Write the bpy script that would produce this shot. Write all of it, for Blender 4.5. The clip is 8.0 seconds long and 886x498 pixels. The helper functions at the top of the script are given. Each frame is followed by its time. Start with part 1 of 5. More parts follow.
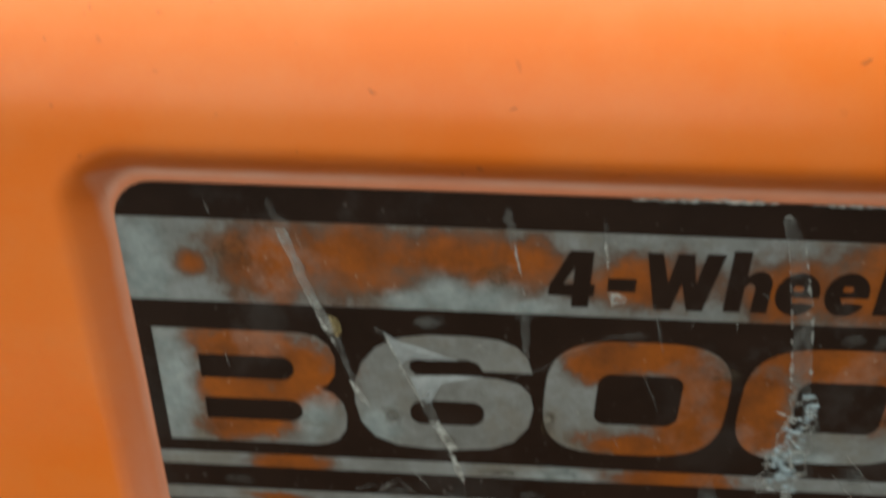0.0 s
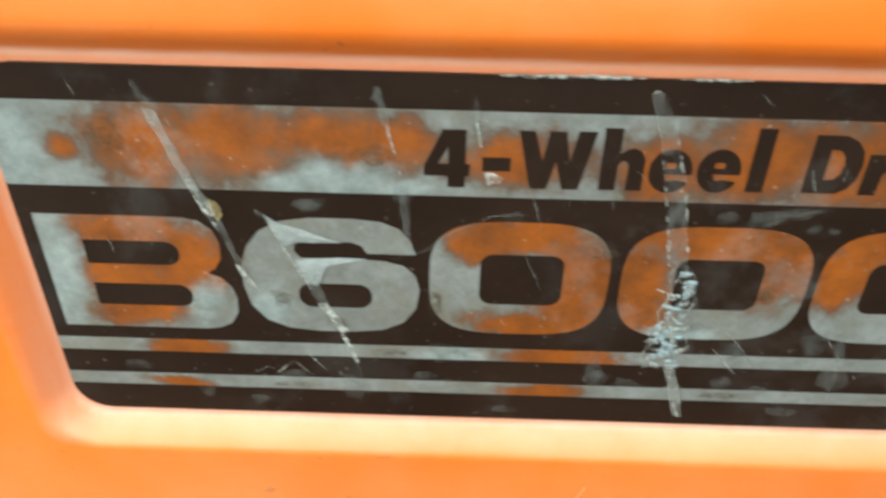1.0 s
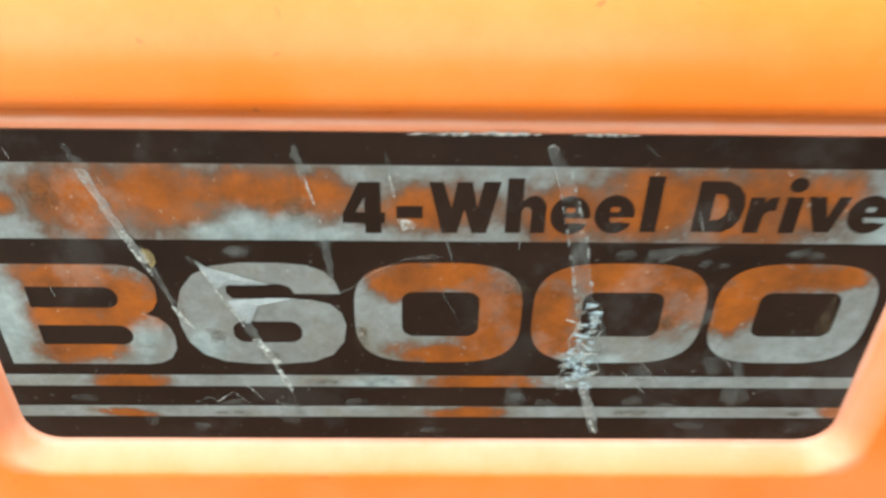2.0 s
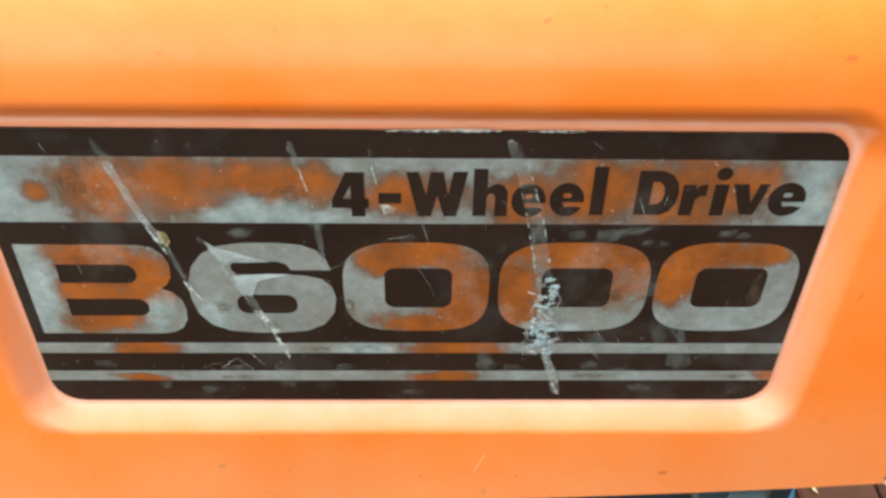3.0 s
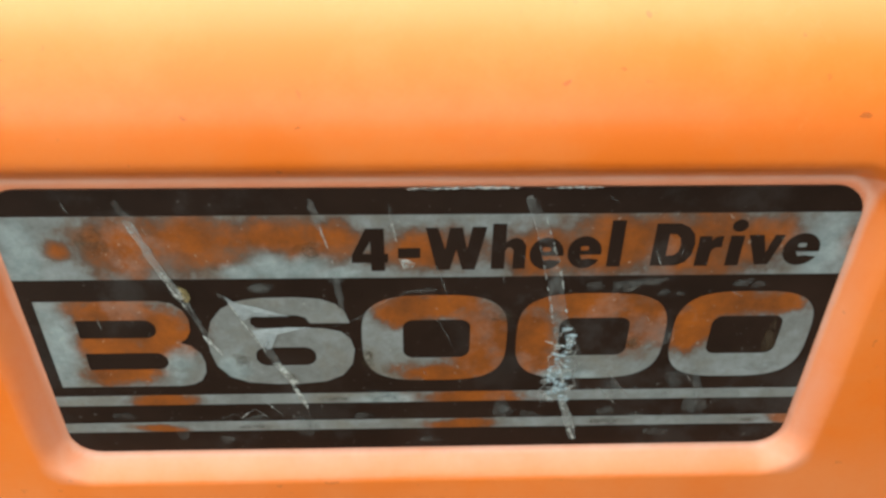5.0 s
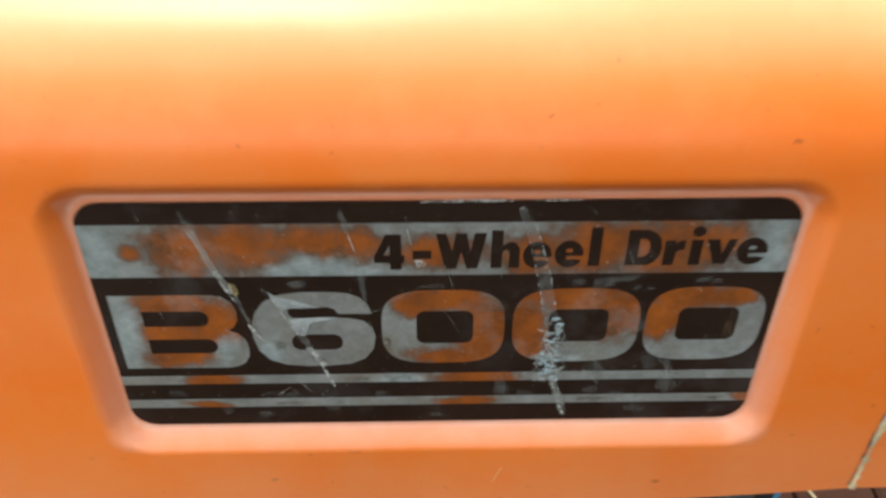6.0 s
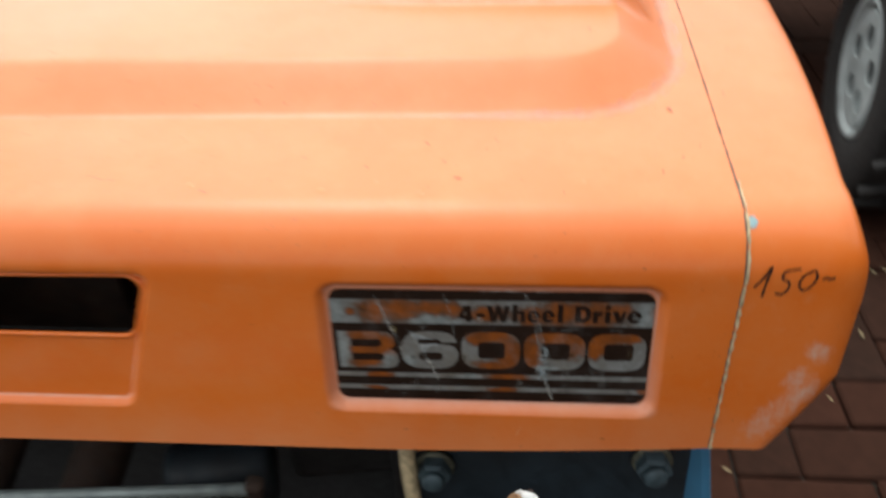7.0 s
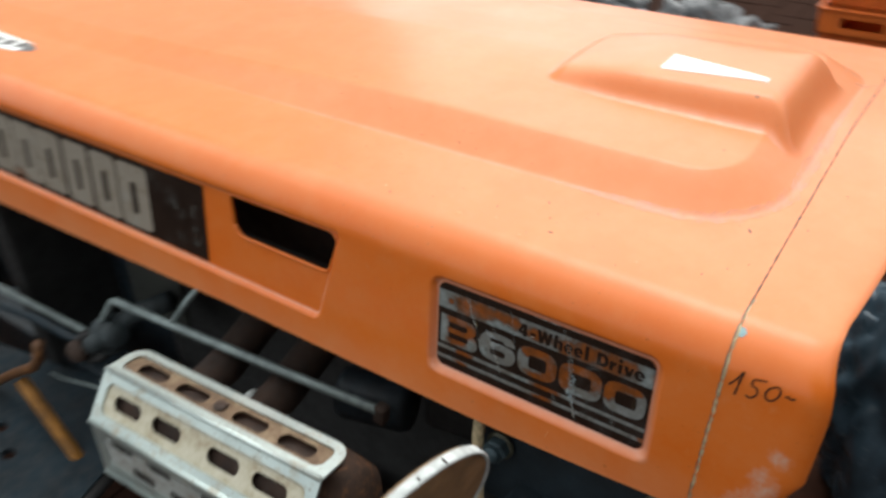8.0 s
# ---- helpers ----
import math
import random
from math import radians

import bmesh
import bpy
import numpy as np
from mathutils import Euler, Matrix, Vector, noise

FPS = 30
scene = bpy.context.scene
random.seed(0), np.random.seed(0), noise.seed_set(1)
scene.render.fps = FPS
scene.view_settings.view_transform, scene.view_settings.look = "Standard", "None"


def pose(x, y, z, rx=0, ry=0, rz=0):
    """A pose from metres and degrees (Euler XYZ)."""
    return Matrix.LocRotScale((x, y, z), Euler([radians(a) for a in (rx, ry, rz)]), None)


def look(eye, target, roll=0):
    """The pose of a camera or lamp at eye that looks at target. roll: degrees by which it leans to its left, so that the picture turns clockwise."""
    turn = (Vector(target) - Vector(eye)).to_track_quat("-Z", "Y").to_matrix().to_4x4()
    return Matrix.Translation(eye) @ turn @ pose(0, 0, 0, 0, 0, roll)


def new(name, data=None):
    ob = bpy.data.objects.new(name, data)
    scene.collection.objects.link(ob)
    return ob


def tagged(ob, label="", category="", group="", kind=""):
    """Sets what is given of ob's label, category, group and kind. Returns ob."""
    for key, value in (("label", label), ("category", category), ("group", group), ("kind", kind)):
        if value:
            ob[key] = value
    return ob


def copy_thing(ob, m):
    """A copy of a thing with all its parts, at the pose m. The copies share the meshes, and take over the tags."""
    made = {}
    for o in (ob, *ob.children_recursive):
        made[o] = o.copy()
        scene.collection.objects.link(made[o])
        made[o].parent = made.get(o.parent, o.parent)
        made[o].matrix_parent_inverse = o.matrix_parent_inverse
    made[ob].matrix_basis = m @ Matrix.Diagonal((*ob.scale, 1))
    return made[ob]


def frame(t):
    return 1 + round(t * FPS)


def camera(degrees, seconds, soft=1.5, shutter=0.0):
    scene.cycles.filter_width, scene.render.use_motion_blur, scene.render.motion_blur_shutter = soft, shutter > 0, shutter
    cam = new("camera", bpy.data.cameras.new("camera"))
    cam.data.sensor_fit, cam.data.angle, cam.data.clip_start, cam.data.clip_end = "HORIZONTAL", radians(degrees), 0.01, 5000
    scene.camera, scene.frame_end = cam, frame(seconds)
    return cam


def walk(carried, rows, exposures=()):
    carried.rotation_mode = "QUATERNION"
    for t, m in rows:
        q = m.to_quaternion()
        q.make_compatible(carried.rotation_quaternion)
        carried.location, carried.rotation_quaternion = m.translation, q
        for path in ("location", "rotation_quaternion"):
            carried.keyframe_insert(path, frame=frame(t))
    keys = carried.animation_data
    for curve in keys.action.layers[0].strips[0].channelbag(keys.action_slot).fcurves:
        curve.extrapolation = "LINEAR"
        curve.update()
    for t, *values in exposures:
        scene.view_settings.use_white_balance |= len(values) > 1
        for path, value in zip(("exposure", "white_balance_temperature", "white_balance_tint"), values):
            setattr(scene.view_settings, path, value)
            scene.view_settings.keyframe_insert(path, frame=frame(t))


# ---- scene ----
cam = camera(57.0, 8.0, soft=2.8, shutter=0.6)
PATH = [
    (0, (0.0463, -0.0865, 0.8589), (0.0294, 0.3183, 0.5658), 0.77),
    (0.2, (0.0473, -0.0856, 0.8587), (0.0319, 0.3034, 0.5450), 1.38),
    (0.5, (0.0486, -0.0844, 0.8579), (0.0353, 0.2899, 0.5265), 0.60),
    (1, (0.0607, -0.0882, 0.8564), (0.0555, 0.2811, 0.5194), 1.10),
    (1.5, (0.0654, -0.0870, 0.8553), (0.0653, 0.2769, 0.5124), 0.78),
    (2, (0.0688, -0.0891, 0.8679), (0.0784, 0.2749, 0.5253), 1.44),
    (2.2, (0.0701, -0.0927, 0.8713), (0.0834, 0.2652, 0.5225), 1.90),
    (3.3, (0.0724, -0.1057, 0.8807), (0.0825, 0.2579, 0.5377), 1.14),
    (3.5, (0.0729, -0.1062, 0.8816), (0.0823, 0.2588, 0.5401), 0.85),
    (4, (0.0735, -0.1019, 0.8849), (0.0814, 0.2566, 0.5365), 0.27),
    (4.5, (0.0716, -0.1021, 0.8794), (0.0806, 0.2688, 0.5442), 0.37),
    (4.7, (0.0688, -0.0987, 0.8819), (0.0832, 0.2673, 0.5415), 1.02),
    (5.8, (0.0670, -0.1126, 0.8916), (0.0830, 0.2573, 0.5555), 1.27),
    (6, (0.0670, -0.1186, 0.9030), (0.0776, 0.2474, 0.5625), 0.61),
    (6.2, (0.0668, -0.1313, 0.9156), (0.0792, 0.2366, 0.5771), 0.83),
    (6.4, (0.0680, -0.1472, 0.9387), (0.0765, 0.2229, 0.6027), 0.20),
    (6.5, (0.0697, -0.1595, 0.9540), (0.0707, 0.2111, 0.6183), -0.68),
    (6.6, (0.0694, -0.1786, 0.9694), (0.0655, 0.1948, 0.6369), -1.20),
    (6.8, (0.0715, -0.2198, 0.9999), (0.0573, 0.1615, 0.6768), -1.88),
    (7, (0.0788, -0.2642, 1.0299), (0.0377, 0.1312, 0.7267), -3.05),
    (7.2, (0.0918, -0.2884, 1.0488), (0.0176, 0.1123, 0.7590), -2.62),
    (7.4, (0.1166, -0.3031, 1.0614), (-0.0038, 0.0911, 0.7783), -3.26),
    (7.5, (0.1329, -0.3041, 1.0615), (-0.0154, 0.0833, 0.7825), -3.59),
    (7.6, (0.1515, -0.3089, 1.0604), (-0.0161, 0.0726, 0.7841), -3.20),
    (7.7, (0.1702, -0.3162, 1.0642), (-0.0091, 0.0612, 0.7895), -1.62),
    (7.8, (0.1909, -0.3217, 1.0773), (-0.0084, 0.0426, 0.7988), -1.67),
    (7.9, (0.2144, -0.3237, 1.0897), (-0.0089, 0.0255, 0.8101), -2.24),
    (8, (0.2412, -0.3237, 1.0963), (-0.0052, 0.0118, 0.8193), -2.50),
]
EXPOSURES = [(0.0, 1.54, 6700, -1), (0.5, 2.20, 6620, -12), (1.0, 2.70, 6400, -7), (1.5, 2.83, 6350, -4), (2.2, 2.82, 6300, -3), (3.5, 2.40, 6330, -3), (4.7, 2.17, 6380, -3),
             (6.0, 1.90, 6270, 1), (6.6, 1.25, 6270, 15), (7.0, 0.98, 6500, 9), (8.0, 0.93, 6420, 6)]
walk(cam, [(t, look(eye, target, roll)) for t, eye, target, roll in PATH], EXPOSURES)

# ---- daylight: a bright overcast yard ----
world = bpy.data.worlds.new("overcast")
scene.world = world
world.use_nodes = True
sky = world.node_tree.nodes.new("ShaderNodeTexSky")
sky.sky_type = "NISHITA"
sky.sun_disc = False
sky.sun_elevation, sky.sun_rotation = radians(68), radians(-30)
sky.air_density, sky.dust_density, sky.ozone_density = 1.0, 2.7, 1.0
bg = world.node_tree.nodes["Background"]
cloud = world.node_tree.nodes.new("ShaderNodeHueSaturation")
cloud.inputs["Saturation"].default_value = 0.1
world.node_tree.links.new(sky.outputs[0], cloud.inputs["Color"])
world.node_tree.links.new(cloud.outputs[0], bg.inputs[0])
bg.inputs[1].default_value = 0.15
sun = new("sun", bpy.data.lights.new("sun", "SUN"))
sun.data.energy, sun.data.angle, sun.data.color = 0.78, radians(100), (1.0, 0.955, 0.89)
sun.matrix_world = look((-0.8, 1.4, 4.0), (0, 0, 0))


# ---- materials ----
class Nodes:
    """Short hand for one node material."""

    def __init__(self, name, rough=0.5, metal=0.0, coat=0.0, coat_rough=0.1):
        self.mat = bpy.data.materials.new(name)
        self.mat.use_nodes = True
        self.tree = self.mat.node_tree
        self.shader = self.tree.nodes["Principled BSDF"]
        self.set("Roughness", rough)
        self.set("Metallic", metal)
        self.set("Coat Weight", coat)
        self.set("Coat Roughness", coat_rough)
        self.place = self.tree.nodes.new("ShaderNodeTexCoord").outputs["Object"]

    def set(self, socket, value):
        self.shader.inputs[socket].default_value = value

    def link(self, a, b):
        self.tree.links.new(a, b)

    def noise(self, scale, detail=3.0, rough=0.55, stretch=(1, 1, 1), shift=(0, 0, 0)):
        m = self.tree.nodes.new("ShaderNodeMapping")
        m.inputs["Scale"].default_value = stretch
        m.inputs["Location"].default_value = shift
        self.link(self.place, m.inputs[0])
        n = self.tree.nodes.new("ShaderNodeTexNoise")
        n.inputs["Scale"].default_value = scale
        n.inputs["Detail"].default_value = detail
        n.inputs["Roughness"].default_value = rough
        self.link(m.outputs[0], n.inputs["Vector"])
        return n.outputs["Fac"]

    def ramp(self, fac, stops):
        r = self.tree.nodes.new("ShaderNodeValToRGB")
        while len(r.color_ramp.elements) < len(stops):
            r.color_ramp.elements.new(0.5)
        for e, (p, c) in zip(r.color_ramp.elements, stops):
            e.position = p
            e.color = (*c, 1) if isinstance(c, tuple) else (c, c, c, 1)
        self.link(fac, r.inputs[0])
        return r.outputs[0]

    def math(self, op, a, b=None, c=None, clamp=False):
        n = self.tree.nodes.new("ShaderNodeMath")
        n.operation, n.use_clamp = op, clamp
        for i, v in enumerate((a, b, c)):
            if v is None:
                continue
            if isinstance(v, (int, float)):
                n.inputs[i].default_value = v
            else:
                self.link(v, n.inputs[i])
        return n.outputs[0]

    def mix(self, fac, a, b):
        n = self.tree.nodes.new("ShaderNodeMix")
        n.data_type = "RGBA"
        for s, v in ((n.inputs[0], fac), (n.inputs[6], a), (n.inputs[7], b)):
            if isinstance(v, tuple):
                s.default_value = (*v, 1)
            elif isinstance(v, (int, float)):
                s.default_value = v
            else:
                self.link(v, s)
        return n.outputs[2]

    def bump(self, height, strength, distance=0.001):
        b = self.tree.nodes.new("ShaderNodeBump")
        b.inputs["Strength"].default_value = strength
        b.inputs["Distance"].default_value = distance
        self.link(height, b.inputs["Height"])
        self.link(b.outputs[0], self.shader.inputs["Normal"])

    def colour(self, c):
        if isinstance(c, tuple):
            self.set("Base Color", (*c, 1))
        else:
            self.link(c, self.shader.inputs["Base Color"])
        return self

    def blobs(self, spots, wobble, noise_scale, soft):
        """A worn-through mask: ellipses (x, z, half width, half height, lean in degrees) in metres, with ragged edges."""
        jag = self.noise(noise_scale, 5.0, 0.65)
        total = None
        for x, z, rx, rz, lean in spots:
            m = self.tree.nodes.new("ShaderNodeMapping")
            m.vector_type = "TEXTURE"
            m.inputs["Location"].default_value = (x, 0, z)
            m.inputs["Rotation"].default_value = (0, radians(lean), 0)
            m.inputs["Scale"].default_value = (rx, 1000, rz)
            self.link(self.place, m.inputs[0])
            d = self.tree.nodes.new("ShaderNodeVectorMath")
            d.operation = "LENGTH"
            self.link(m.outputs[0], d.inputs[0])
            total = d.outputs["Value"] if total is None else self.math("MINIMUM", total, d.outputs["Value"])
        edge = self.math("MULTIPLY_ADD", jag, wobble, total)
        s = self.tree.nodes.new("ShaderNodeMapRange")
        s.interpolation_type = "SMOOTHSTEP"
        s.inputs["From Min"].default_value = 1 + wobble * 0.5 + soft
        s.inputs["From Max"].default_value = 1 + wobble * 0.5 - soft
        self.link(edge, s.inputs["Value"])
        return s.outputs[0]


def plain(name, c, rough=0.5, metal=0.0, vary=0.25, scale=25.0, bump=0.0, coat=0.0):
    n = Nodes(name, rough, metal, coat)
    lo, hi = tuple(v * (1 - vary) for v in c), tuple(min(1.0, v * (1 + vary)) for v in c)
    f = n.noise(scale, 5.0, 0.6)
    n.colour(n.ramp(f, [(0.3, lo), (0.7, hi)]))
    n.link(n.ramp(n.noise(scale * 4, 3.0), [(0.3, max(0.0, rough - 0.12)), (0.7, min(1.0, rough + 0.12))]), n.shader.inputs["Roughness"])
    if bump:
        n.bump(n.noise(scale * 12, 4.0), bump)
    return n.mat


ORANGE, ORANGE_PALE = (0.71, 0.143, 0.010), (0.73, 0.167, 0.015)


def orange_paint(name, scuffs=(), recess_box=None):
    n = Nodes(name, 0.5, 0.0, 0.7, 0.24)
    n.set("Specular IOR Level", 0.2)
    c = n.ramp(n.noise(5.0, 4.0, 0.6), [(0.3, ORANGE), (0.75, ORANGE_PALE)])
    dots = n.ramp(n.noise(480.0, 2.0, 0.4), [(0.715, 0.0), (0.745, 1.0)])
    rare = n.ramp(n.noise(22.0, 2.0), [(0.46, 0.0), (0.58, 1.0)])
    c = n.mix(n.math("MULTIPLY", n.math("MULTIPLY", dots, rare), 0.4), c, (0.16, 0.04, 0.012))
    dust = n.ramp(n.noise(95.0, 6.0, 0.7, shift=(3, 1, 2)), [(0.6, 0.0), (0.8, 0.22)])
    c = n.mix(n.math("MULTIPLY", dust, n.ramp(n.noise(7.0), [(0.45, 0.0), (0.7, 1.0)])), c, (0.8, 0.5, 0.3))
    if scuffs:
        c = n.mix(n.math("MULTIPLY", n.blobs(scuffs, 2.6, 300.0, 0.9), n.ramp(n.noise(150.0, 6.0, 0.75, stretch=(1, 1, 0.5)), [(0.36, 0.15), (0.62, 0.85)])), c, (0.62, 0.44, 0.36))
    # a faint chalky mottle over the old paint, and a few larger stains
    chalk = n.ramp(n.noise(26.0, 8.0, 0.72, shift=(9, 3, 5)), [(0.42, 0.0), (0.66, 0.20)])
    c = n.mix(chalk, c, (0.77, 0.32, 0.12))
    marks = n.ramp(n.noise(210.0, 3.0, 0.5, shift=(6, 1, 4)), [(0.735, 0.0), (0.765, 0.55)])
    c = n.mix(n.math("MULTIPLY", marks, n.ramp(n.noise(15.0, 2.0, shift=(3, 3, 3)), [(0.50, 0.0), (0.60, 1.0)])), c, (0.30, 0.09, 0.03))
    # the sky's pale sheen on the upper side, put into the colour by height
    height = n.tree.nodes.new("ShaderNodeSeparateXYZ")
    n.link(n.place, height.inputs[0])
    sky_sheen = n.ramp(n.math("MULTIPLY_ADD", n.noise(18.0, 4.0, 0.6, shift=(1, 8, 2)), 0.12, n.math("MULTIPLY", n.math("SUBTRACT", height.outputs[2], 0.80), 16.0)), [(0.42, 0.0), (0.74, 0.24)])
    c = n.mix(sky_sheen, c, (0.80, 0.40, 0.22))
    # paler towards the lower edge, unevenly
    low = n.ramp(n.math("MULTIPLY_ADD", n.noise(30.0, 5.0, 0.65, shift=(4, 2, 6)), 0.5, n.math("MULTIPLY", n.math("SUBTRACT", height.outputs[2], 0.70), 16.0)), [(0.35, 0.36), (1.0, 0.0)])
    c = n.mix(low, c, (0.74, 0.38, 0.21))
    # paler in the concave bends, in patches
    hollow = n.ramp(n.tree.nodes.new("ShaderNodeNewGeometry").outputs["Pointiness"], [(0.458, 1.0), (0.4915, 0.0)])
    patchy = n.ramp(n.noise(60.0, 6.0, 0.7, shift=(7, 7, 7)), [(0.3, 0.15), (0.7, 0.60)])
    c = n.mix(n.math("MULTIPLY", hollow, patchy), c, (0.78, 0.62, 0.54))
    if recess_box:
        # a pale band on the walls of the pressed recess, strongest at the bottom
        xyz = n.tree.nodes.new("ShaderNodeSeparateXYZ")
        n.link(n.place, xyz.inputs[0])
        mid, half = recess_box
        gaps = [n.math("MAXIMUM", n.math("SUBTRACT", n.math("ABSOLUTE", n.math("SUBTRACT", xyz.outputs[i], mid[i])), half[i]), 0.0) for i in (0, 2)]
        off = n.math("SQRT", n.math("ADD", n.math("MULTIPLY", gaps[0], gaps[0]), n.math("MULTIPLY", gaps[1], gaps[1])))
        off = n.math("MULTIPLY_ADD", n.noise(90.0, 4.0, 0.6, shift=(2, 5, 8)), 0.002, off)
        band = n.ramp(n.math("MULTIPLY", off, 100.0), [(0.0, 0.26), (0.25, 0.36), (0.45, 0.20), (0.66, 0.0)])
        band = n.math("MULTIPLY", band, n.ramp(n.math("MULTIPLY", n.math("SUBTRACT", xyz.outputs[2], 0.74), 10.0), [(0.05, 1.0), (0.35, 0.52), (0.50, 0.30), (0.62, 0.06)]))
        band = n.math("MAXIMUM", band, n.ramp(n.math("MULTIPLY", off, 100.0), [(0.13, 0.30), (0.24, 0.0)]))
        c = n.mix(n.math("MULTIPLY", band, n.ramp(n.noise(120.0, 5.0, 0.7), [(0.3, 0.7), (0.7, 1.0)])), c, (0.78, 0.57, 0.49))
    n.colour(c)
    n.link(n.ramp(n.noise(14.0, 5.0), [(0.3, 0.38), (0.7, 0.54)]), n.shader.inputs["Roughness"])
    n.bump(n.noise(420.0, 2.0), 0.05, 0.0006)
    return n.mat


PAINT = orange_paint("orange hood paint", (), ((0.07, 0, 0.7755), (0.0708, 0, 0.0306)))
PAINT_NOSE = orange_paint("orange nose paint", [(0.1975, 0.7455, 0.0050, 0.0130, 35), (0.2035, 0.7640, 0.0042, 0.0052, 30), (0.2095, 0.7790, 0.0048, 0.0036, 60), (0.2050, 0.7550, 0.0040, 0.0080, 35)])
DARK = plain("dark greasy steel", (0.017, 0.0165, 0.0165), 0.7, 0.0, 0.5, 30.0, 0.2)
ROD_STEEL = plain("grey-green painted rod", (0.25, 0.30, 0.295), 0.45, 0.3, 0.3, 60.0, 0.1)
BOLT_STEEL = plain("bolt with old blue paint", (0.055, 0.085, 0.10), 0.5, 0.25, 0.5, 90.0, 0.2)
WASHER = plain("olive zinc washer", (0.12, 0.12, 0.085), 0.5, 0.35, 0.4, 120.0, 0.2)
DARK_BLUE = plain("dark blue painted steel", (0.010, 0.018, 0.025), 0.55, 0.0, 0.5, 40.0, 0.15)
BLUE = plain("light blue paint", (0.06, 0.22, 0.38), 0.45, 0.0, 0.15, 30.0, 0.05)
GASKET = plain("yellowed sealing bead", (0.52, 0.42, 0.25), 0.7, 0, 0.45, 220.0, 0.3)
PAPER = plain("white paper label", (0.82, 0.82, 0.8), 0.45, 0, 0.04, 60.0)
INK = plain("black marker ink", (0.03, 0.012, 0.008), 0.5, 0, 0.3, 300.0)
BROWN = plain("rusty brown steel", (0.046, 0.028, 0.020), 0.8, 0.0, 0.6, 45.0, 0.5)
GREY_GREEN = plain("dull grey-green sheet", (0.028, 0.030, 0.025), 0.7, 0.0, 0.5, 20.0, 0.1)
FLANGE_BLUE = plain("worn blue paint", (0.006, 0.018, 0.028), 0.5, 0.0, 0.4, 60.0, 0.15)
SOOT_SHADE = plain("sooty steel and slot shade", (0.038, 0.021, 0.014), 0.85, 0.0, 0.6, 50.0, 0.4)
CAST = plain("grey-blue cast iron", (0.030, 0.040, 0.044), 0.6, 0.2, 0.5, 70.0, 0.4)
RUBBER = plain("black rubber", (0.014, 0.0135, 0.013), 0.8, 0, 0.4, 40.0, 0.3)
CHALK = plain("weathered white paint", (0.50, 0.53, 0.52), 0.55, 0, 0.35, 110.0, 0.3)


# ---- shapes ----
LEAN = radians(7.0)
UP, OUT, ORIGIN = Vector((0, math.sin(LEAN), math.cos(LEAN))), Vector((0, -math.cos(LEAN), math.sin(LEAN))), Vector((0, 0, 0.8))


def on_panel(u, v, d=0.0):
    """A place on the leaning hood side: u along it, v up it, d out of it, in metres from the decal's corner."""
    return ORIGIN + Vector((u, 0, 0)) + UP * v + OUT * d


def mesh_of(name, bm, material, smooth=False):
    me = bpy.data.meshes.new(name)
    bm.to_mesh(me)
    bm.free()
    me.materials.append(material)
    if smooth:
        me.shade_smooth()
    return me


def adopt(ob, parent):
    ob.parent = parent
    ob.matrix_parent_inverse = Matrix.Translation(-HOLD[parent.name]) if parent.name in HOLD else Matrix()
    return ob


HOLD = {}


def thing(name, at, label, category, group=""):
    ob = new(name)
    ob.location = at
    ob.empty_display_size = 0.05
    HOLD[ob.name] = Vector(at)
    return tagged(ob, label, category, group)


def part(name, bm, material, parent, label="", smooth=False):
    ob = new(name, mesh_of(name, bm, material, smooth))
    adopt(ob, parent)
    return tagged(ob, label)


def box(size, m=None, bevel=0.0, segments=2):
    bm = bmesh.new()
    bmesh.ops.create_cube(bm, size=1.0, matrix=Matrix.Diagonal((*size, 1)))
    if bevel:
        bmesh.ops.bevel(bm, geom=bm.edges[:], offset=bevel, segments=segments, affect="EDGES", profile=0.6)
    if m is not None:
        bm.transform(m)
    return bm


def rod(points, radius, sides=12):
    """A bent round bar through the points."""
    bm = bmesh.new()
    rings = []
    pts = [Vector(p) for p in points]
    for i, p in enumerate(pts):
        a = (p - pts[i - 1]).normalized() if i else None
        b = (pts[i + 1] - p).normalized() if i + 1 < len(pts) else None
        way = ((a or b) + (b or a)).normalized()
        q = way.to_track_quat("Z", "Y")
        rings.append([bm.verts.new(p + q @ Vector((radius * math.cos(k * math.tau / sides), radius * math.sin(k * math.tau / sides), 0))) for k in range(sides)])
    for r, s in zip(rings, rings[1:]):
        for k in range(sides):
            bm.faces.new((r[k], r[(k + 1) % sides], s[(k + 1) % sides], s[k]))
    bm.faces.new(rings[0][::-1])
    bm.faces.new(rings[-1])
    return bm


def turned(profile, m=None, sides=32, closed=True):
    """A turned body: profile of (radius, height) about z."""
    bm = bmesh.new()
    rings = [[bm.verts.new((r * math.cos(k * math.tau / sides), r * math.sin(k * math.tau / sides), h)) for k in range(sides)] for r, h in profile]
    for r, s in zip(rings, rings[1:]):
        for k in range(sides):
            bm.faces.new((r[k], r[(k + 1) % sides], s[(k + 1) % sides], s[k]))
    if closed and profile[0][0] > 0:
        bm.faces.new(rings[0][::-1])
    if closed and profile[-1][0] > 0:
        bm.faces.new(rings[-1])
    bmesh.ops.remove_doubles(bm, verts=bm.verts[:], dist=1e-6)
    if m is not None:
        bm.transform(m)
    return bm


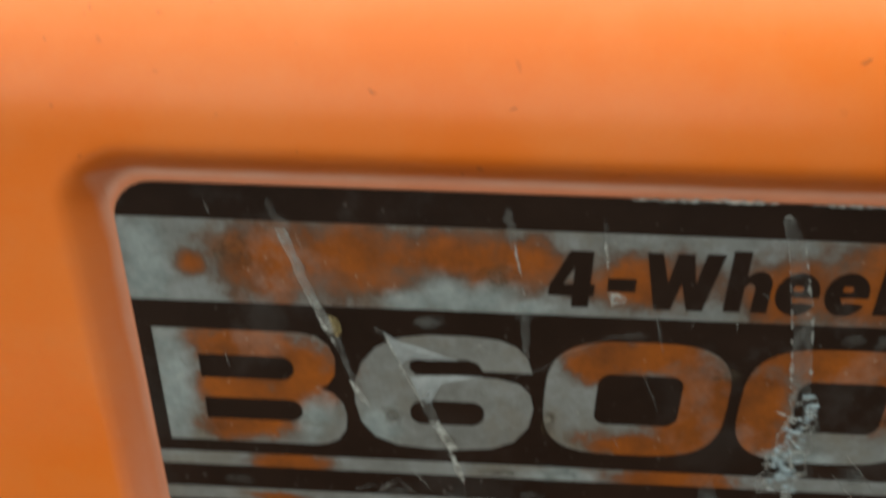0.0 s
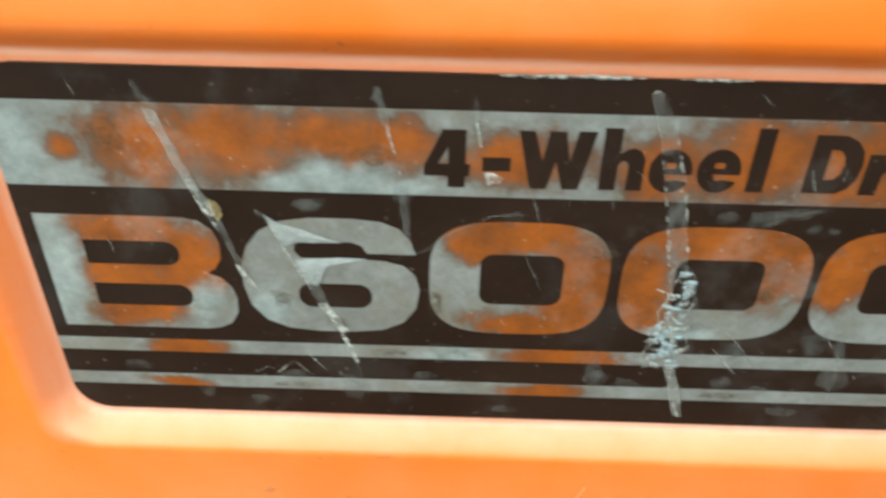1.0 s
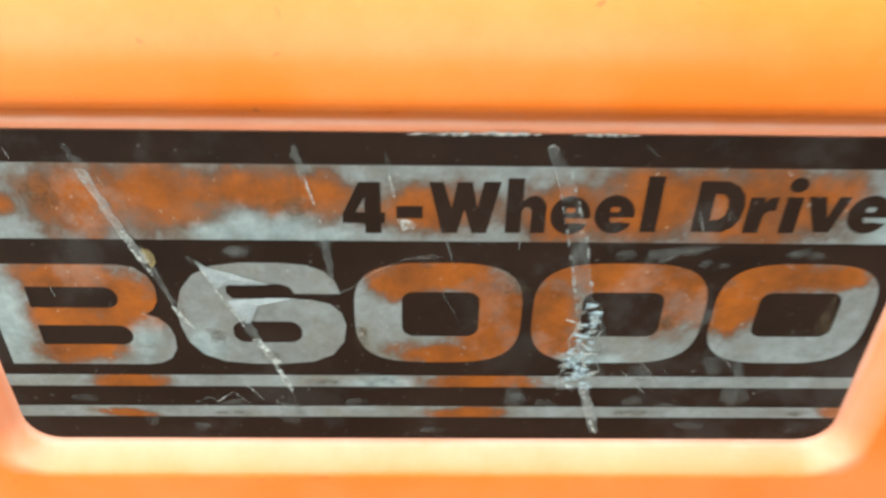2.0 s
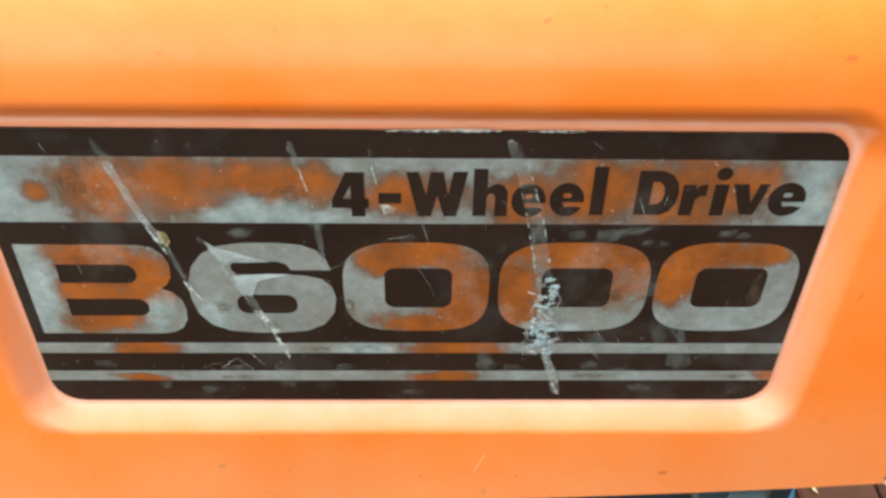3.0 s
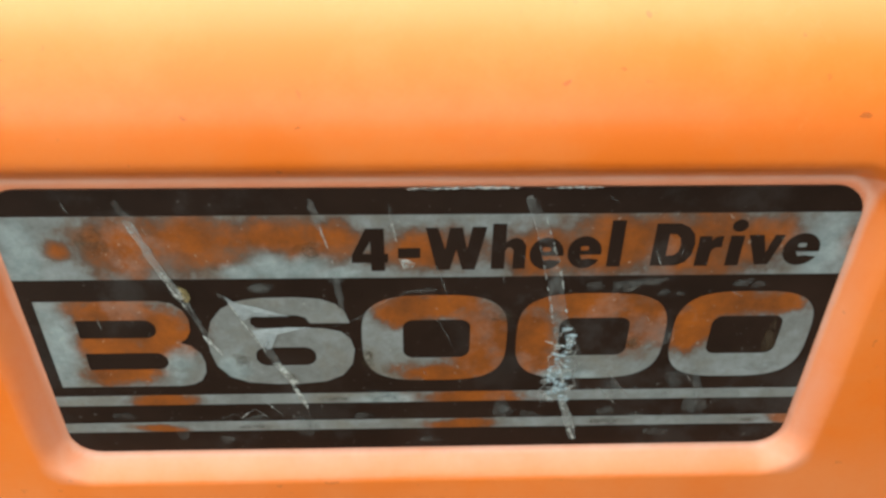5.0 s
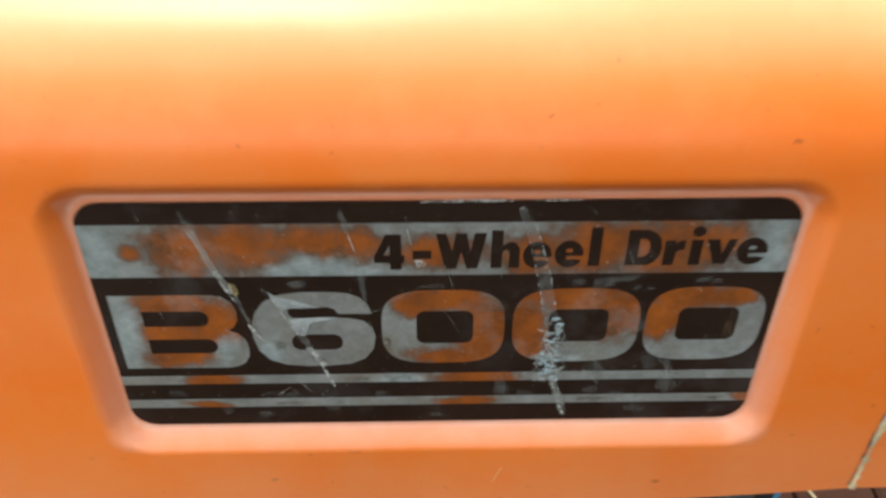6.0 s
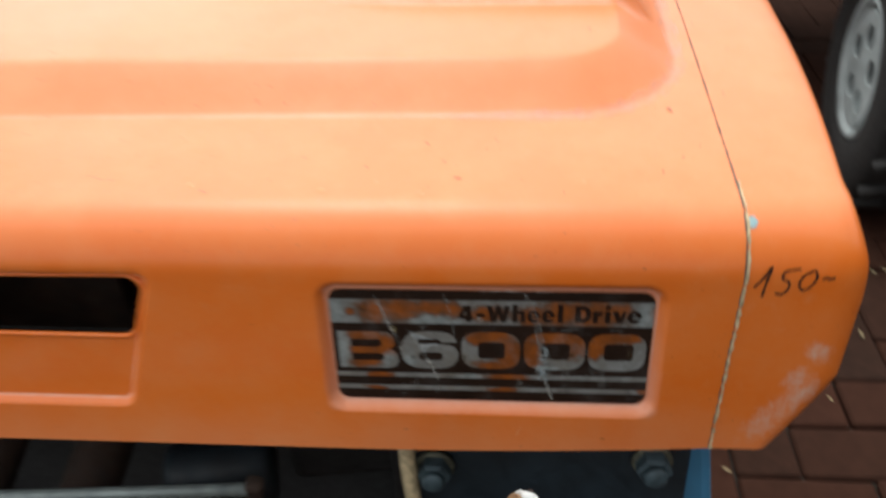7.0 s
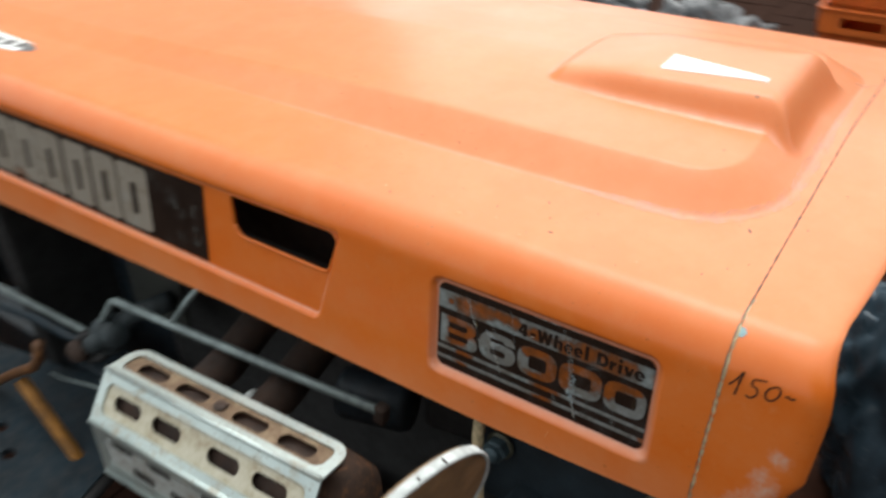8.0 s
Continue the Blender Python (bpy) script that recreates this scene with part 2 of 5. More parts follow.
def rounded(x0, z0, x1, z1, r, steps=6):
    """A closed rounded rectangle, counter-clockwise; r: one radius or four (lower left, lower right, upper right, upper left)."""
    rs = (r,) * 4 if isinstance(r, (int, float)) else r
    out = []
    for (cx, cz, sx, sz, a), q in zip(((x0, z0, 1, 1, 180), (x1, z0, -1, 1, 270), (x1, z1, -1, -1, 0), (x0, z1, 1, -1, 90)), rs):
        for k in range(steps + 1):
            t = radians(a + 90 * k / steps)
            out.append((cx + sx * q + q * math.cos(t), cz + sz * q + q * math.sin(t)))
    return out


def oval(x0, z0, x1, z1, power=3.0, steps=48):
    cx, cz, rx, rz = (x0 + x1) / 2, (z0 + z1) / 2, (x1 - x0) / 2, (z1 - z0) / 2
    out = []
    for k in range(steps):
        c, s = math.cos(k * math.tau / steps), math.sin(k * math.tau / steps)
        out.append((cx + rx * math.copysign(abs(c) ** (2 / power), c), cz + rz * math.copysign(abs(s) ** (2 / power), s)))
    return out


def sheet(name, loops, thick, place):
    """A flat plate with holes from closed loops of (u, v), its back at place(u, v, 0), as a bmesh."""
    cu = bpy.data.curves.new(name, "CURVE")
    cu.dimensions, cu.fill_mode, cu.extrude = "2D", "BOTH", thick / 2
    for loop in loops:
        s = cu.splines.new("POLY")
        s.points.add(len(loop) - 1)
        for p, (u, v) in zip(s.points, loop):
            p.co = (u, v, 0, 1)
        s.use_cyclic_u = True
    return solid_of(cu, place, thick)


def solid_of(cu, place, thick):
    ob = bpy.data.objects.new("outline", cu)
    scene.collection.objects.link(ob)
    me = bpy.data.meshes.new_from_object(ob.evaluated_get(bpy.context.evaluated_depsgraph_get()))
    bpy.data.objects.remove(ob)
    bpy.data.curves.remove(cu)
    bm = bmesh.new()
    bm.from_mesh(me)
    bpy.data.meshes.remove(me)
    for v in bm.verts:
        v.co = place(v.co.x, v.co.y, v.co.z + thick / 2)
    return bm


MM = 0.001


def decal_place(lift):
    return lambda u, v, d: on_panel(u, v, lift + d)


def mm(loop):
    return [(a * MM, b * MM) for a, b in loop]


# ---- the tractor ----
tractor = thing("tractor", (0, 0.2325, 0), "small old orange tractor with a faded sheet-metal hood", "tractor")
CENTRE, WIDTH, SEAM, REAR = 0.2325, 0.465, 0.1735, -0.80
CORNER = 0.028


def smooth01(t):
    t = np.clip(t, 0, 1)
    return t * t * (3 - 2 * t)


def crown(y):
    """The hood's top, from its edge to its middle."""
    e = np.clip(np.abs(CENTRE - y) / CENTRE, 0, 1)
    return 0.836 + 0.0165 * (1 - e**1.2)


def top_height(x, y):
    """The hood's top with its raised plateau and the scoop on it."""
    near = CENTRE - np.abs(CENTRE - y)
    base = crown(y)
    dx, dy = x - 0.163, 0.084 - near
    r = 0.060
    d = np.minimum(np.maximum(dx + r, dy + r), 0) + np.hypot(np.maximum(dx + r, 0), np.maximum(dy + r, 0)) - r
    t = -d / 0.030
    rise = 0.0155 * np.clip(0.40 + 0.60 * (x + 0.50) / 0.36, 0.40, 1.0)
    base = base + rise * np.clip(0.86 * np.clip(t, 0, 1) + 0.14 * smooth01(t), 0, 1)
    soft = lambda d, e: 0.5 * (d + np.sqrt(d * d + e * e))  # noqa: E731
    side = soft(0.184 - (0.229 - np.abs(0.229 - y)), 0.007)
    front = soft(x - 0.1370, 0.007)
    back, heel = soft(0.028 - x, 0.005), np.maximum(0.0, -0.016 - x)
    drop = ((1.9 * side) ** 4 + (2.0 * front) ** 4) ** (1 / 4)
    scoop = 0.8865 - drop - 0.03 * np.maximum(0, 0.13 - x) - 0.13 * back - 42.0 * heel**2
    k = 0.007
    h = np.clip(0.5 + 0.5 * (scoop - base) / k, 0, 1)
    return base * (1 - h) + scoop * h + k * h * (1 - h)


def inside(loop, u, v, r=0.0):
    """Signed distance to a convex closed loop, given counter-clockwise, with corners of radius r: below nought inside."""
    gaps = []
    for (a, b), (c, e) in zip(loop, loop[1:] + loop[:1]):
        gaps.append(((u - a) * (e - b) - (v - b) * (c - a)) / math.hypot(c - a, e - b) + r)
    d = np.max(gaps, 0)
    if r:
        first, second = np.sort(gaps, 0)[-1], np.sort(gaps, 0)[-2]
        d = np.where(second > 0, np.hypot(first, np.maximum(second, 0)), d) - r
    return d


# the floor of each pressed recess; its sloping wall lies outside it
SIDE_RECESS = [(-0.0005, -0.0558), (0.1405, -0.0558), (0.1405, 0.0064), (-0.0005, 0.0064)]
LONG_RECESS = [(-0.70, -0.0570), (-0.1020, -0.0580), (-0.0805, 0.0110), (-0.70, 0.0110)]
WALL_STEP = np.linspace(0, 1, 201)
WALL_RISE = np.cumsum(np.interp(WALL_STEP, [0, 0.16, 0.55, 1.0], [0, 1, 0.9, 0]))
WALL_RISE = WALL_RISE / WALL_RISE[-1]


def sunk(d, wall):
    """How deep a recess is, 1 on its floor and 0 outside it: a tight bend at the foot of its wall and a rounder one at the rim."""
    return 1 - np.interp(d / wall, WALL_STEP, WALL_RISE)


def rounded_loop(corners, radii, steps=5):
    out = []
    n = len(corners)
    for i, r in enumerate(radii):
        p, q, w = (Vector(corners[(i + k) % n]) for k in (-1, 0, 1))
        a, b = (p - q).normalized(), (w - q).normalized()
        half = a.angle(b) / 2
        mid = q + (a + b).normalized() * (r / math.sin(half))
        s = q + a * (r / math.tan(half)) - mid
        turn = math.pi - 2 * half
        for k in range(steps + 1):
            t = turn * k / steps
            out.append((mid.x + s.x * math.cos(t) - s.y * math.sin(t), mid.y + s.x * math.sin(t) + s.y * math.cos(t)))
    return out


SLOT = rounded_loop([(-0.1800, -0.0215), (-0.0910, -0.0222), (-0.0790, 0.0112), (-0.1855, 0.0106)], (0.0105, 0.0085, 0.0075, 0.0020))


def bottom_edge(x):
    return 0.7165 + 0.0065 * np.clip(x / 0.17, -0.2, 1.3) ** 2 * np.sign(np.clip(x, 0, 1)) - 0.012 * np.clip((-x - 0.2) / 0.5, 0, 1.2)


def profile(x, steps_side=132, steps_arc=14, steps_top=96):
    """Half of the hood's cross-section at x: arrays of y, z and how far up the leaning side each point lies."""
    side0 = -0.004
    tan = math.tan(LEAN)
    zc = 0.8355
    z_leave = zc - 0.80 * CORNER
    zs = np.linspace(bottom_edge(x), z_leave, steps_side)
    ys = side0 + tan * (zs - 0.8)
    y_land = side0 + tan * (zc - 0.8) + 0.80 * CORNER
    a, b, c = np.array([ys[-1], zs[-1]]), np.array([side0 + tan * (zc - 0.8), zc]), np.array([y_land, 0.0])
    c[1] = crown(c[0])
    t = np.linspace(0, 1, steps_arc + 2)[1:-1, None]
    w = 0.74
    arc = ((1 - t) ** 2 * a + 2 * w * t * (1 - t) * b + t**2 * c) / ((1 - t) ** 2 + 2 * w * t * (1 - t) + t**2)
    yt = y_land + (CENTRE - y_land) * np.linspace(0, 1, steps_top)
    zt = top_height(np.full(steps_top, x), yt)
    return np.concatenate([ys, arc[:, 0], yt]), np.concatenate([zs, arc[:, 1], zt]), steps_side


def seam_lean(x, z):
    """How far the sheet is drawn back near the seam, more towards its lower edge."""
    return -0.0028 * np.clip((0.815 - z) / 0.09, 0, 1) * np.clip((x - SEAM + 0.024) / 0.024, 0, 1)


def hood_bmesh():
    xs = np.unique(np.concatenate([np.linspace(REAR, -0.24, 130), np.linspace(-0.24, SEAM, 236), np.linspace(-0.012, 0.004, 28), np.linspace(0.137, 0.152, 28), np.linspace(-0.110, -0.074, 48)]))
    grid = []
    for x in xs:
        y, z, ns = profile(float(x))
        v = (z[:ns] - 0.8) / math.cos(LEAN)
        u = np.full(ns, x)
        d1, d2 = inside(SIDE_RECESS, u, v, 0.0052), inside(LONG_RECESS, u, v, 0.003)
        deep = 0.0042 * sunk(d1, 0.0056) + 0.0036 * sunk(d2, 0.0038)
        y[:ns] += deep * math.cos(LEAN)
        z[:ns] -= deep * math.sin(LEAN)
        grid.append(np.column_stack([x + seam_lean(x, z), y, z]))
    g = np.array(grid)
    far = g[:, -2::-1].copy()
    far[:, :, 1] = 2 * CENTRE - far[:, :, 1]
    g = np.concatenate([g, far], 1)
    nx, ny, _ = g.shape
    verts = g.reshape(-1, 3)
    ii, jj = np.meshgrid(np.arange(nx - 1), np.arange(ny - 1), indexing="ij")
    a = (ii * ny + jj).ravel()
    me = bpy.data.meshes.new("hood")
    me.from_pydata(verts.tolist(), [], np.column_stack([a, a + ny, a + ny + 1, a + 1]).tolist())
    # the slot: cut along its rim, then opened
    bm = bmesh.new()
    bm.from_mesh(me)
    x0, x1 = min(p[0] for p in SLOT) - 0.004, max(p[0] for p in SLOT) + 0.004
    z0, z1 = 0.8 + min(p[1] for p in SLOT) - 0.004, 0.8 + max(p[1] for p in SLOT) + 0.003

    near_slot = [f for f in bm.faces if x0 < f.calc_center_median().x < x1 and z0 < f.calc_center_median().z < z1 and f.calc_center_median().y < 0.05]

    def close_by():
        out = []
        for f in near_slot:
            c = f.calc_center_median()
            if x0 < c.x < x1 and z0 < c.z < z1 and c.y < 0.05:
                out.append(f)
        return out

    for (a, b), (c, e) in zip(SLOT, SLOT[1:] + SLOT[:1]):
        if math.hypot(c - a, e - b) < 1e-6:
            continue
        region = close_by()
        geom = list({v for f in region for v in f.verts}) + list({k for f in region for k in f.edges}) + region
        cut = bmesh.ops.bisect_plane(bm, geom=geom, dist=1e-7, plane_co=on_panel(a, b), plane_no=Vector((1, 0, 0)) * (e - b) - UP * (c - a))
        near_slot = list({f for f in cut["geom"] if isinstance(f, bmesh.types.BMFace)})
    gone = []
    for f in close_by():
        c = f.calc_center_median() - ORIGIN
        if inside(SLOT, np.array([c.x]), np.array([c.dot(UP)]))[0] < 0:
            gone.append(f)
    bmesh.ops.delete(bm, geom=gone, context="FACES")
    bm.to_mesh(me)
    bm.free()
    return me


def shell(name, me, material, parent, thick, label=""):
    me.materials.append(material)
    me.shade_smooth()
    ob = new(name, me)
    adopt(ob, parent)
    m = ob.modifiers.new("sheet", "SOLIDIFY")
    m.thickness, m.offset, m.use_rim = thick, -1, True
    crisp = ob.modifiers.new("crisp rim", "EDGE_SPLIT")
    crisp.split_angle = radians(60)
    return tagged(ob, label)


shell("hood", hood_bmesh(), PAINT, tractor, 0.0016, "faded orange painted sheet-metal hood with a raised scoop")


part("slot_lip", rod([on_panel(u, v, 0.0006) for u, v in SLOT + SLOT[:1]], 0.0013, 8), PAINT, tractor, "rolled orange lip round the hood slot", True)


def nose_mesh():
    """The front shell: the hood's section carried on and drawn in round a bowed front."""
    rows = []
    n = 26
    for k in range(n + 1):
        s = k / n
        y, z, ns = profile(SEAM, 60, 14, 60)
        row = []
        full_y = np.concatenate([y, (2 * CENTRE - y)[-2::-1]])
        full_z = np.concatenate([z, z[-2::-1]])
        for yy, zz in zip(full_y, full_z):
            e = abs(CENTRE - yy) / CENTRE
            reach = 0.0560 - 0.015 * e**2.2
            low = np.clip((0.765 - zz) / 0.045, 0, 1)
            high = np.clip((zz - 0.80) / 0.04, 0, 1)
            side = np.clip((e - 0.86) / 0.14, 0, 1)
            reach = reach + side * (0.011 - 0.023 * low**1.15 - 0.008 * high**2)
            x = SEAM + 0.0002 + (reach - 0.0002) * s
            # round the rim inwards
            t = max(0.0, (s - 0.72) / 0.28)
            pull = 0.007 * (1 - math.sqrt(max(0.0, 1 - t * t)))
            to_mid = Vector((0, CENTRE - yy, 0.77 - zz))
            if to_mid.length > 0:
                to_mid.normalize()
            row.append((x + float(seam_lean(SEAM, zz)), yy + to_mid.y * pull, zz + to_mid.z * pull))
        rows.append(row)
    ny = len(rows[0])
    verts = [p for r in rows for p in r]
    faces = [(i * ny + j, (i + 1) * ny + j, (i + 1) * ny + j + 1, i * ny + j + 1) for i in range(n) for j in range(ny - 1)]
    me = bpy.data.meshes.new("nose_panel")
    me.from_pydata(verts, [], faces)
    return me


shell("nose_panel", nose_mesh(), PAINT_NOSE, tractor, 0.0018, "orange front nose shell with pale scuffs along its lower edge")


# ---- the decals ----
def haze(n):
    """Where the clear cover film has lifted and gone milky, in metres of the side; the same for all that lies under it."""
    patch = n.ramp(n.noise(62.0, 5.0, 0.68, shift=(5, 0, 1)), [(0.52, 0.0), (0.60, 0.55), (0.75, 1.0)])
    where = n.ramp(n.noise(21.0, 2.0, 0.5, shift=(1, 0, 4)), [(0.42, 0.0), (0.62, 1.0)])
    specks = n.ramp(n.noise(900.0, 2.0, 0.5), [(0.70, 0.0), (0.76, 1.0)])
    return n.math("MULTIPLY", patch, where), n.math("MULTIPLY", specks, 0.34)


def silver_foil(name, spots, pale=(), gain=1.0, bare_at=(0.42, 1.0)):
    """Grey foil, worn through to the orange in ragged patches, under a hazy film."""
    n = Nodes(name, 0.42, 0.25, 0.0)
    n.set("Specular IOR Level", 0.3)
    foil = n.ramp(n.noise(120.0, 8.0, 0.8), [(0.25, (0.118, 0.115, 0.105)), (0.5, (0.205, 0.212, 0.204)), (0.75, (0.305, 0.330, 0.338))])
    if gain != 1.0:
        foil = n.mix(gain - 1.0, foil, (0.36, 0.31, 0.25))
    stain = n.ramp(n.noise(70.0, 6.0, 0.7, shift=(4, 4, 0)), [(0.50, 0.0), (0.72, 0.6)])
    foil = n.mix(stain, foil, (0.16, 0.115, 0.06))
    fleck = n.math("MULTIPLY_ADD", n.noise(420.0, 6.0, 0.75), 0.9, -0.45)
    worn = n.math("ADD", n.blobs(spots, 2.1, 130.0, 0.85), fleck, clamp=True)
    bare = n.ramp(n.noise(110.0, 7.0, 0.75, shift=(0, 0, 9)), [(0.28, (0.12, 0.040, 0.013)), (0.50, (0.25, 0.070, 0.012)), (0.75, (0.40, 0.104, 0.011))])
    brown = n.ramp(n.noise(200.0, 5.0, 0.7), [(0.35, (0.085, 0.044, 0.026)), (0.65, (0.15, 0.095, 0.066))])
    c = n.mix(n.ramp(worn, [(0.08, 0.0), (0.45, 0.9), (0.75, 1.0)]), foil, n.mix(n.ramp(worn, [(bare_at[0], 0.0), (bare_at[1], 1.0)]), brown, bare))
    if pale:
        c = n.mix(n.math("MULTIPLY", n.blobs(pale, 2.8, 260.0, 0.7), 0.85), c, n.ramp(n.noise(240.0, 5.0, 0.7), [(0.35, (0.19, 0.23, 0.23)), (0.65, (0.34, 0.38, 0.38))]))
    milky, specks = haze(n)
    c = n.mix(n.math("MULTIPLY", milky, 0.25), c, (0.42, 0.48, 0.49))
    n.colour(n.mix(specks, c, (0.5, 0.48, 0.42)))
    n.bump(n.noise(300.0, 4.0), 0.05, 0.0004)
    return n.mat


def spot(x, v, rx, rz, lean=0):
    return (x * MM, 0.8 + v * MM * 0.9925, rx * MM, rz * MM, lean)


WORN = [
    spot(9.2, -6.6, 2.0, 1.8), spot(19, -6.5, 6.5, 6.0, 10), spot(29, -5.5, 9, 6.5), spot(43, -3.8, 12, 3.6), spot(52, -5.0, 8, 3.6), spot(69, -7.0, 10, 3.6), spot(88, -7.5, 7, 4.5),
    spot(101, -6.0, 9, 6.5), spot(114, -6.0, 14, 6.5), spot(126, -4.5, 7, 4.0), spot(139.2, -6, 1.6, 3.0), spot(16, -19.8, 9.0, 4.2), spot(22, -24, 6.0, 5.5), spot(13, -27.5, 6, 3.4), spot(14, -33.5, 7, 3.0),
    spot(70, -18.5, 11, 3.0), spot(79.5, -28, 5.5, 9.0), spot(72, -35.5, 7, 2.4, 10), spot(64, -20.5, 4, 3), spot(97, -18.5, 12, 4.2), spot(107, -24, 5.5, 6.5), spot(88.5, -27, 4.2, 9.0),
    spot(122, -18.5, 9, 3.2), spot(116.5, -24, 4.5, 5.5), spot(131, -19, 5, 2.6), spot(20, -41.5, 5, 2.2), spot(78, -41.5, 10, 2.6), spot(76, -48.8, 6, 1.6), spot(138.8, -48.2, 2.6, 1.2, 20), spot(18, -48.9, 4.6, 0.9, 8)]
PALE = [spot(37.5, -11.2, 3.2, 1.5), spot(43.5, -10.2, 3.0, 2.4, 20), spot(49.5, -9.8, 3.6, 2.0, -25), spot(55, -11.6, 4, 1.0), spot(2.8, -6, 3.0, 7), spot(4.0, -27, 2.4, 10), spot(136, -7, 4, 6), spot(24.5, -32, 2.2, 4, 20), spot(62, -41.6, 5, 1.8), spot(34, -33, 2.5, 3.0), spot(95, -36, 5, 1.2)]
BAND_FOIL = silver_foil("worn silver foil", WORN, PALE)
FOIL = silver_foil("worn silver foil over orange", WORN, PALE, 1.05, bare_at=(0.25, 0.70))


def vinyl():
    """Black film, scuffed and milky in places."""
    n = Nodes("black decal film", 0.42, 0.0, 0.0)
    n.set("Specular IOR Level", 0.14)
    tone = n.ramp(n.noise(40.0, 5.0, 0.7), [(0.3, (0.0125, 0.0062, 0.0038)), (0.7, (0.023, 0.0120, 0.0080))])
    milky, specks = haze(n)
    c = n.mix(n.math("MULTIPLY", milky, 0.15), tone, (0.17, 0.175, 0.17))
    n.colour(n.mix(n.math("MULTIPLY", specks, 0.6), c, (0.3, 0.28, 0.25)))
    n.bump(n.noise(240.0, 4.0), 0.06, 0.0004)
    return n.mat


def torn_film(name, c, low, high, scale=420.0):
    """Loose clear film: broken, see-through in holes."""
    n = Nodes(name, 0.3, 0.0, 0.0)
    n.colour(n.ramp(n.noise(scale * 0.7, 5.0, 0.7), [(0.3, tuple(v * 0.6 for v in c)), (0.7, c)]))
    n.link(n.ramp(n.noise(scale, 6.0, 0.75, shift=(2, 7, 1)), [(0.36, low), (0.62, high)]), n.shader.inputs["Alpha"])
    n.bump(n.noise(scale, 4.0), 0.3, 0.0004)
    return n.mat


FILM = vinyl()
TEAR = torn_film("torn clear film edge", (0.56, 0.57, 0.53), 0.0, 0.9, 600.0)
GLUE = torn_film("lifted clear film", (0.44, 0.44, 0.41), 0.08, 0.62, 520.0)
VEIL = torn_film("thin clear film scar", (0.40, 0.42, 0.40), 0.0, 0.24, 300.0)
ICE = torn_film("shattered clear film", (0.44, 0.54, 0.58), 0.12, 0.74, 900.0)
MILK = torn_film("soft milky smear", (0.30, 0.33, 0.32), 0.0, 0.12, 300.0)
GRIME = torn_film("brown grime on the film", (0.12, 0.085, 0.050), 0.0, 0.30, 420.0)
WEDGE = torn_film("smooth loose film", (0.50, 0.54, 0.55), 0.38, 0.66, 150.0)
SCAR = torn_film("faint milky scuff", (0.30, 0.31, 0.29), 0.0, 0.17, 420.0)
GREY_PRINT = plain("faded grey print", (0.16, 0.155, 0.15), 0.5, 0, 0.3, 300.0)


decal = part("model_decal", sheet("model_decal", [mm(rounded(0, -55.4, 140, 4.9, 5.5))], 0.0003, decal_place(0.0002)), FILM, tractor, "black model decal with worn silver stripes, cracked and scratched")
part("silver_band", sheet("band", [mm([(0.05, -12.6), (139.95, -12.6), (139.95, 0.0), (0.05, 0.0)])], 0.0001, decal_place(0.00052)), BAND_FOIL, decal, "worn silver band with orange showing through")
for low, high in ((-42.5, -40.0), (-49.8, -47.3)):
    part("stripe", sheet("stripe", [mm([(0.05, low), (139.95, low), (139.95, high), (0.05, high)])], 0.0001, decal_place(0.00052)), FOIL, decal)


def letter_e(x0, v0, x1, v1):
    """A heavy lower-case e: an oval with a thin eye and a mouth that opens to the right."""
    cx, cv, rx, rv = (x0 + x1) / 2, (v0 + v1) / 2, (x1 - x0) / 2, (v1 - v0) / 2
    outer = [(cx + rx * math.cos(radians(a)), cv + rv * math.sin(radians(a))) for a in range(-8, 333, 10)]
    mouth = [(cx + 0.30 * rx, cv - 0.40 * rv), (cx - 0.12 * rx, cv - 0.44 * rv), (cx - 0.26 * rx, cv - 0.14 * rv)]
    return [outer + mouth, rounded(cx - 0.24 * rx, cv + 0.12 * rv, cx + 0.24 * rx, cv + 0.40 * rv, 0.35)[::-1]]


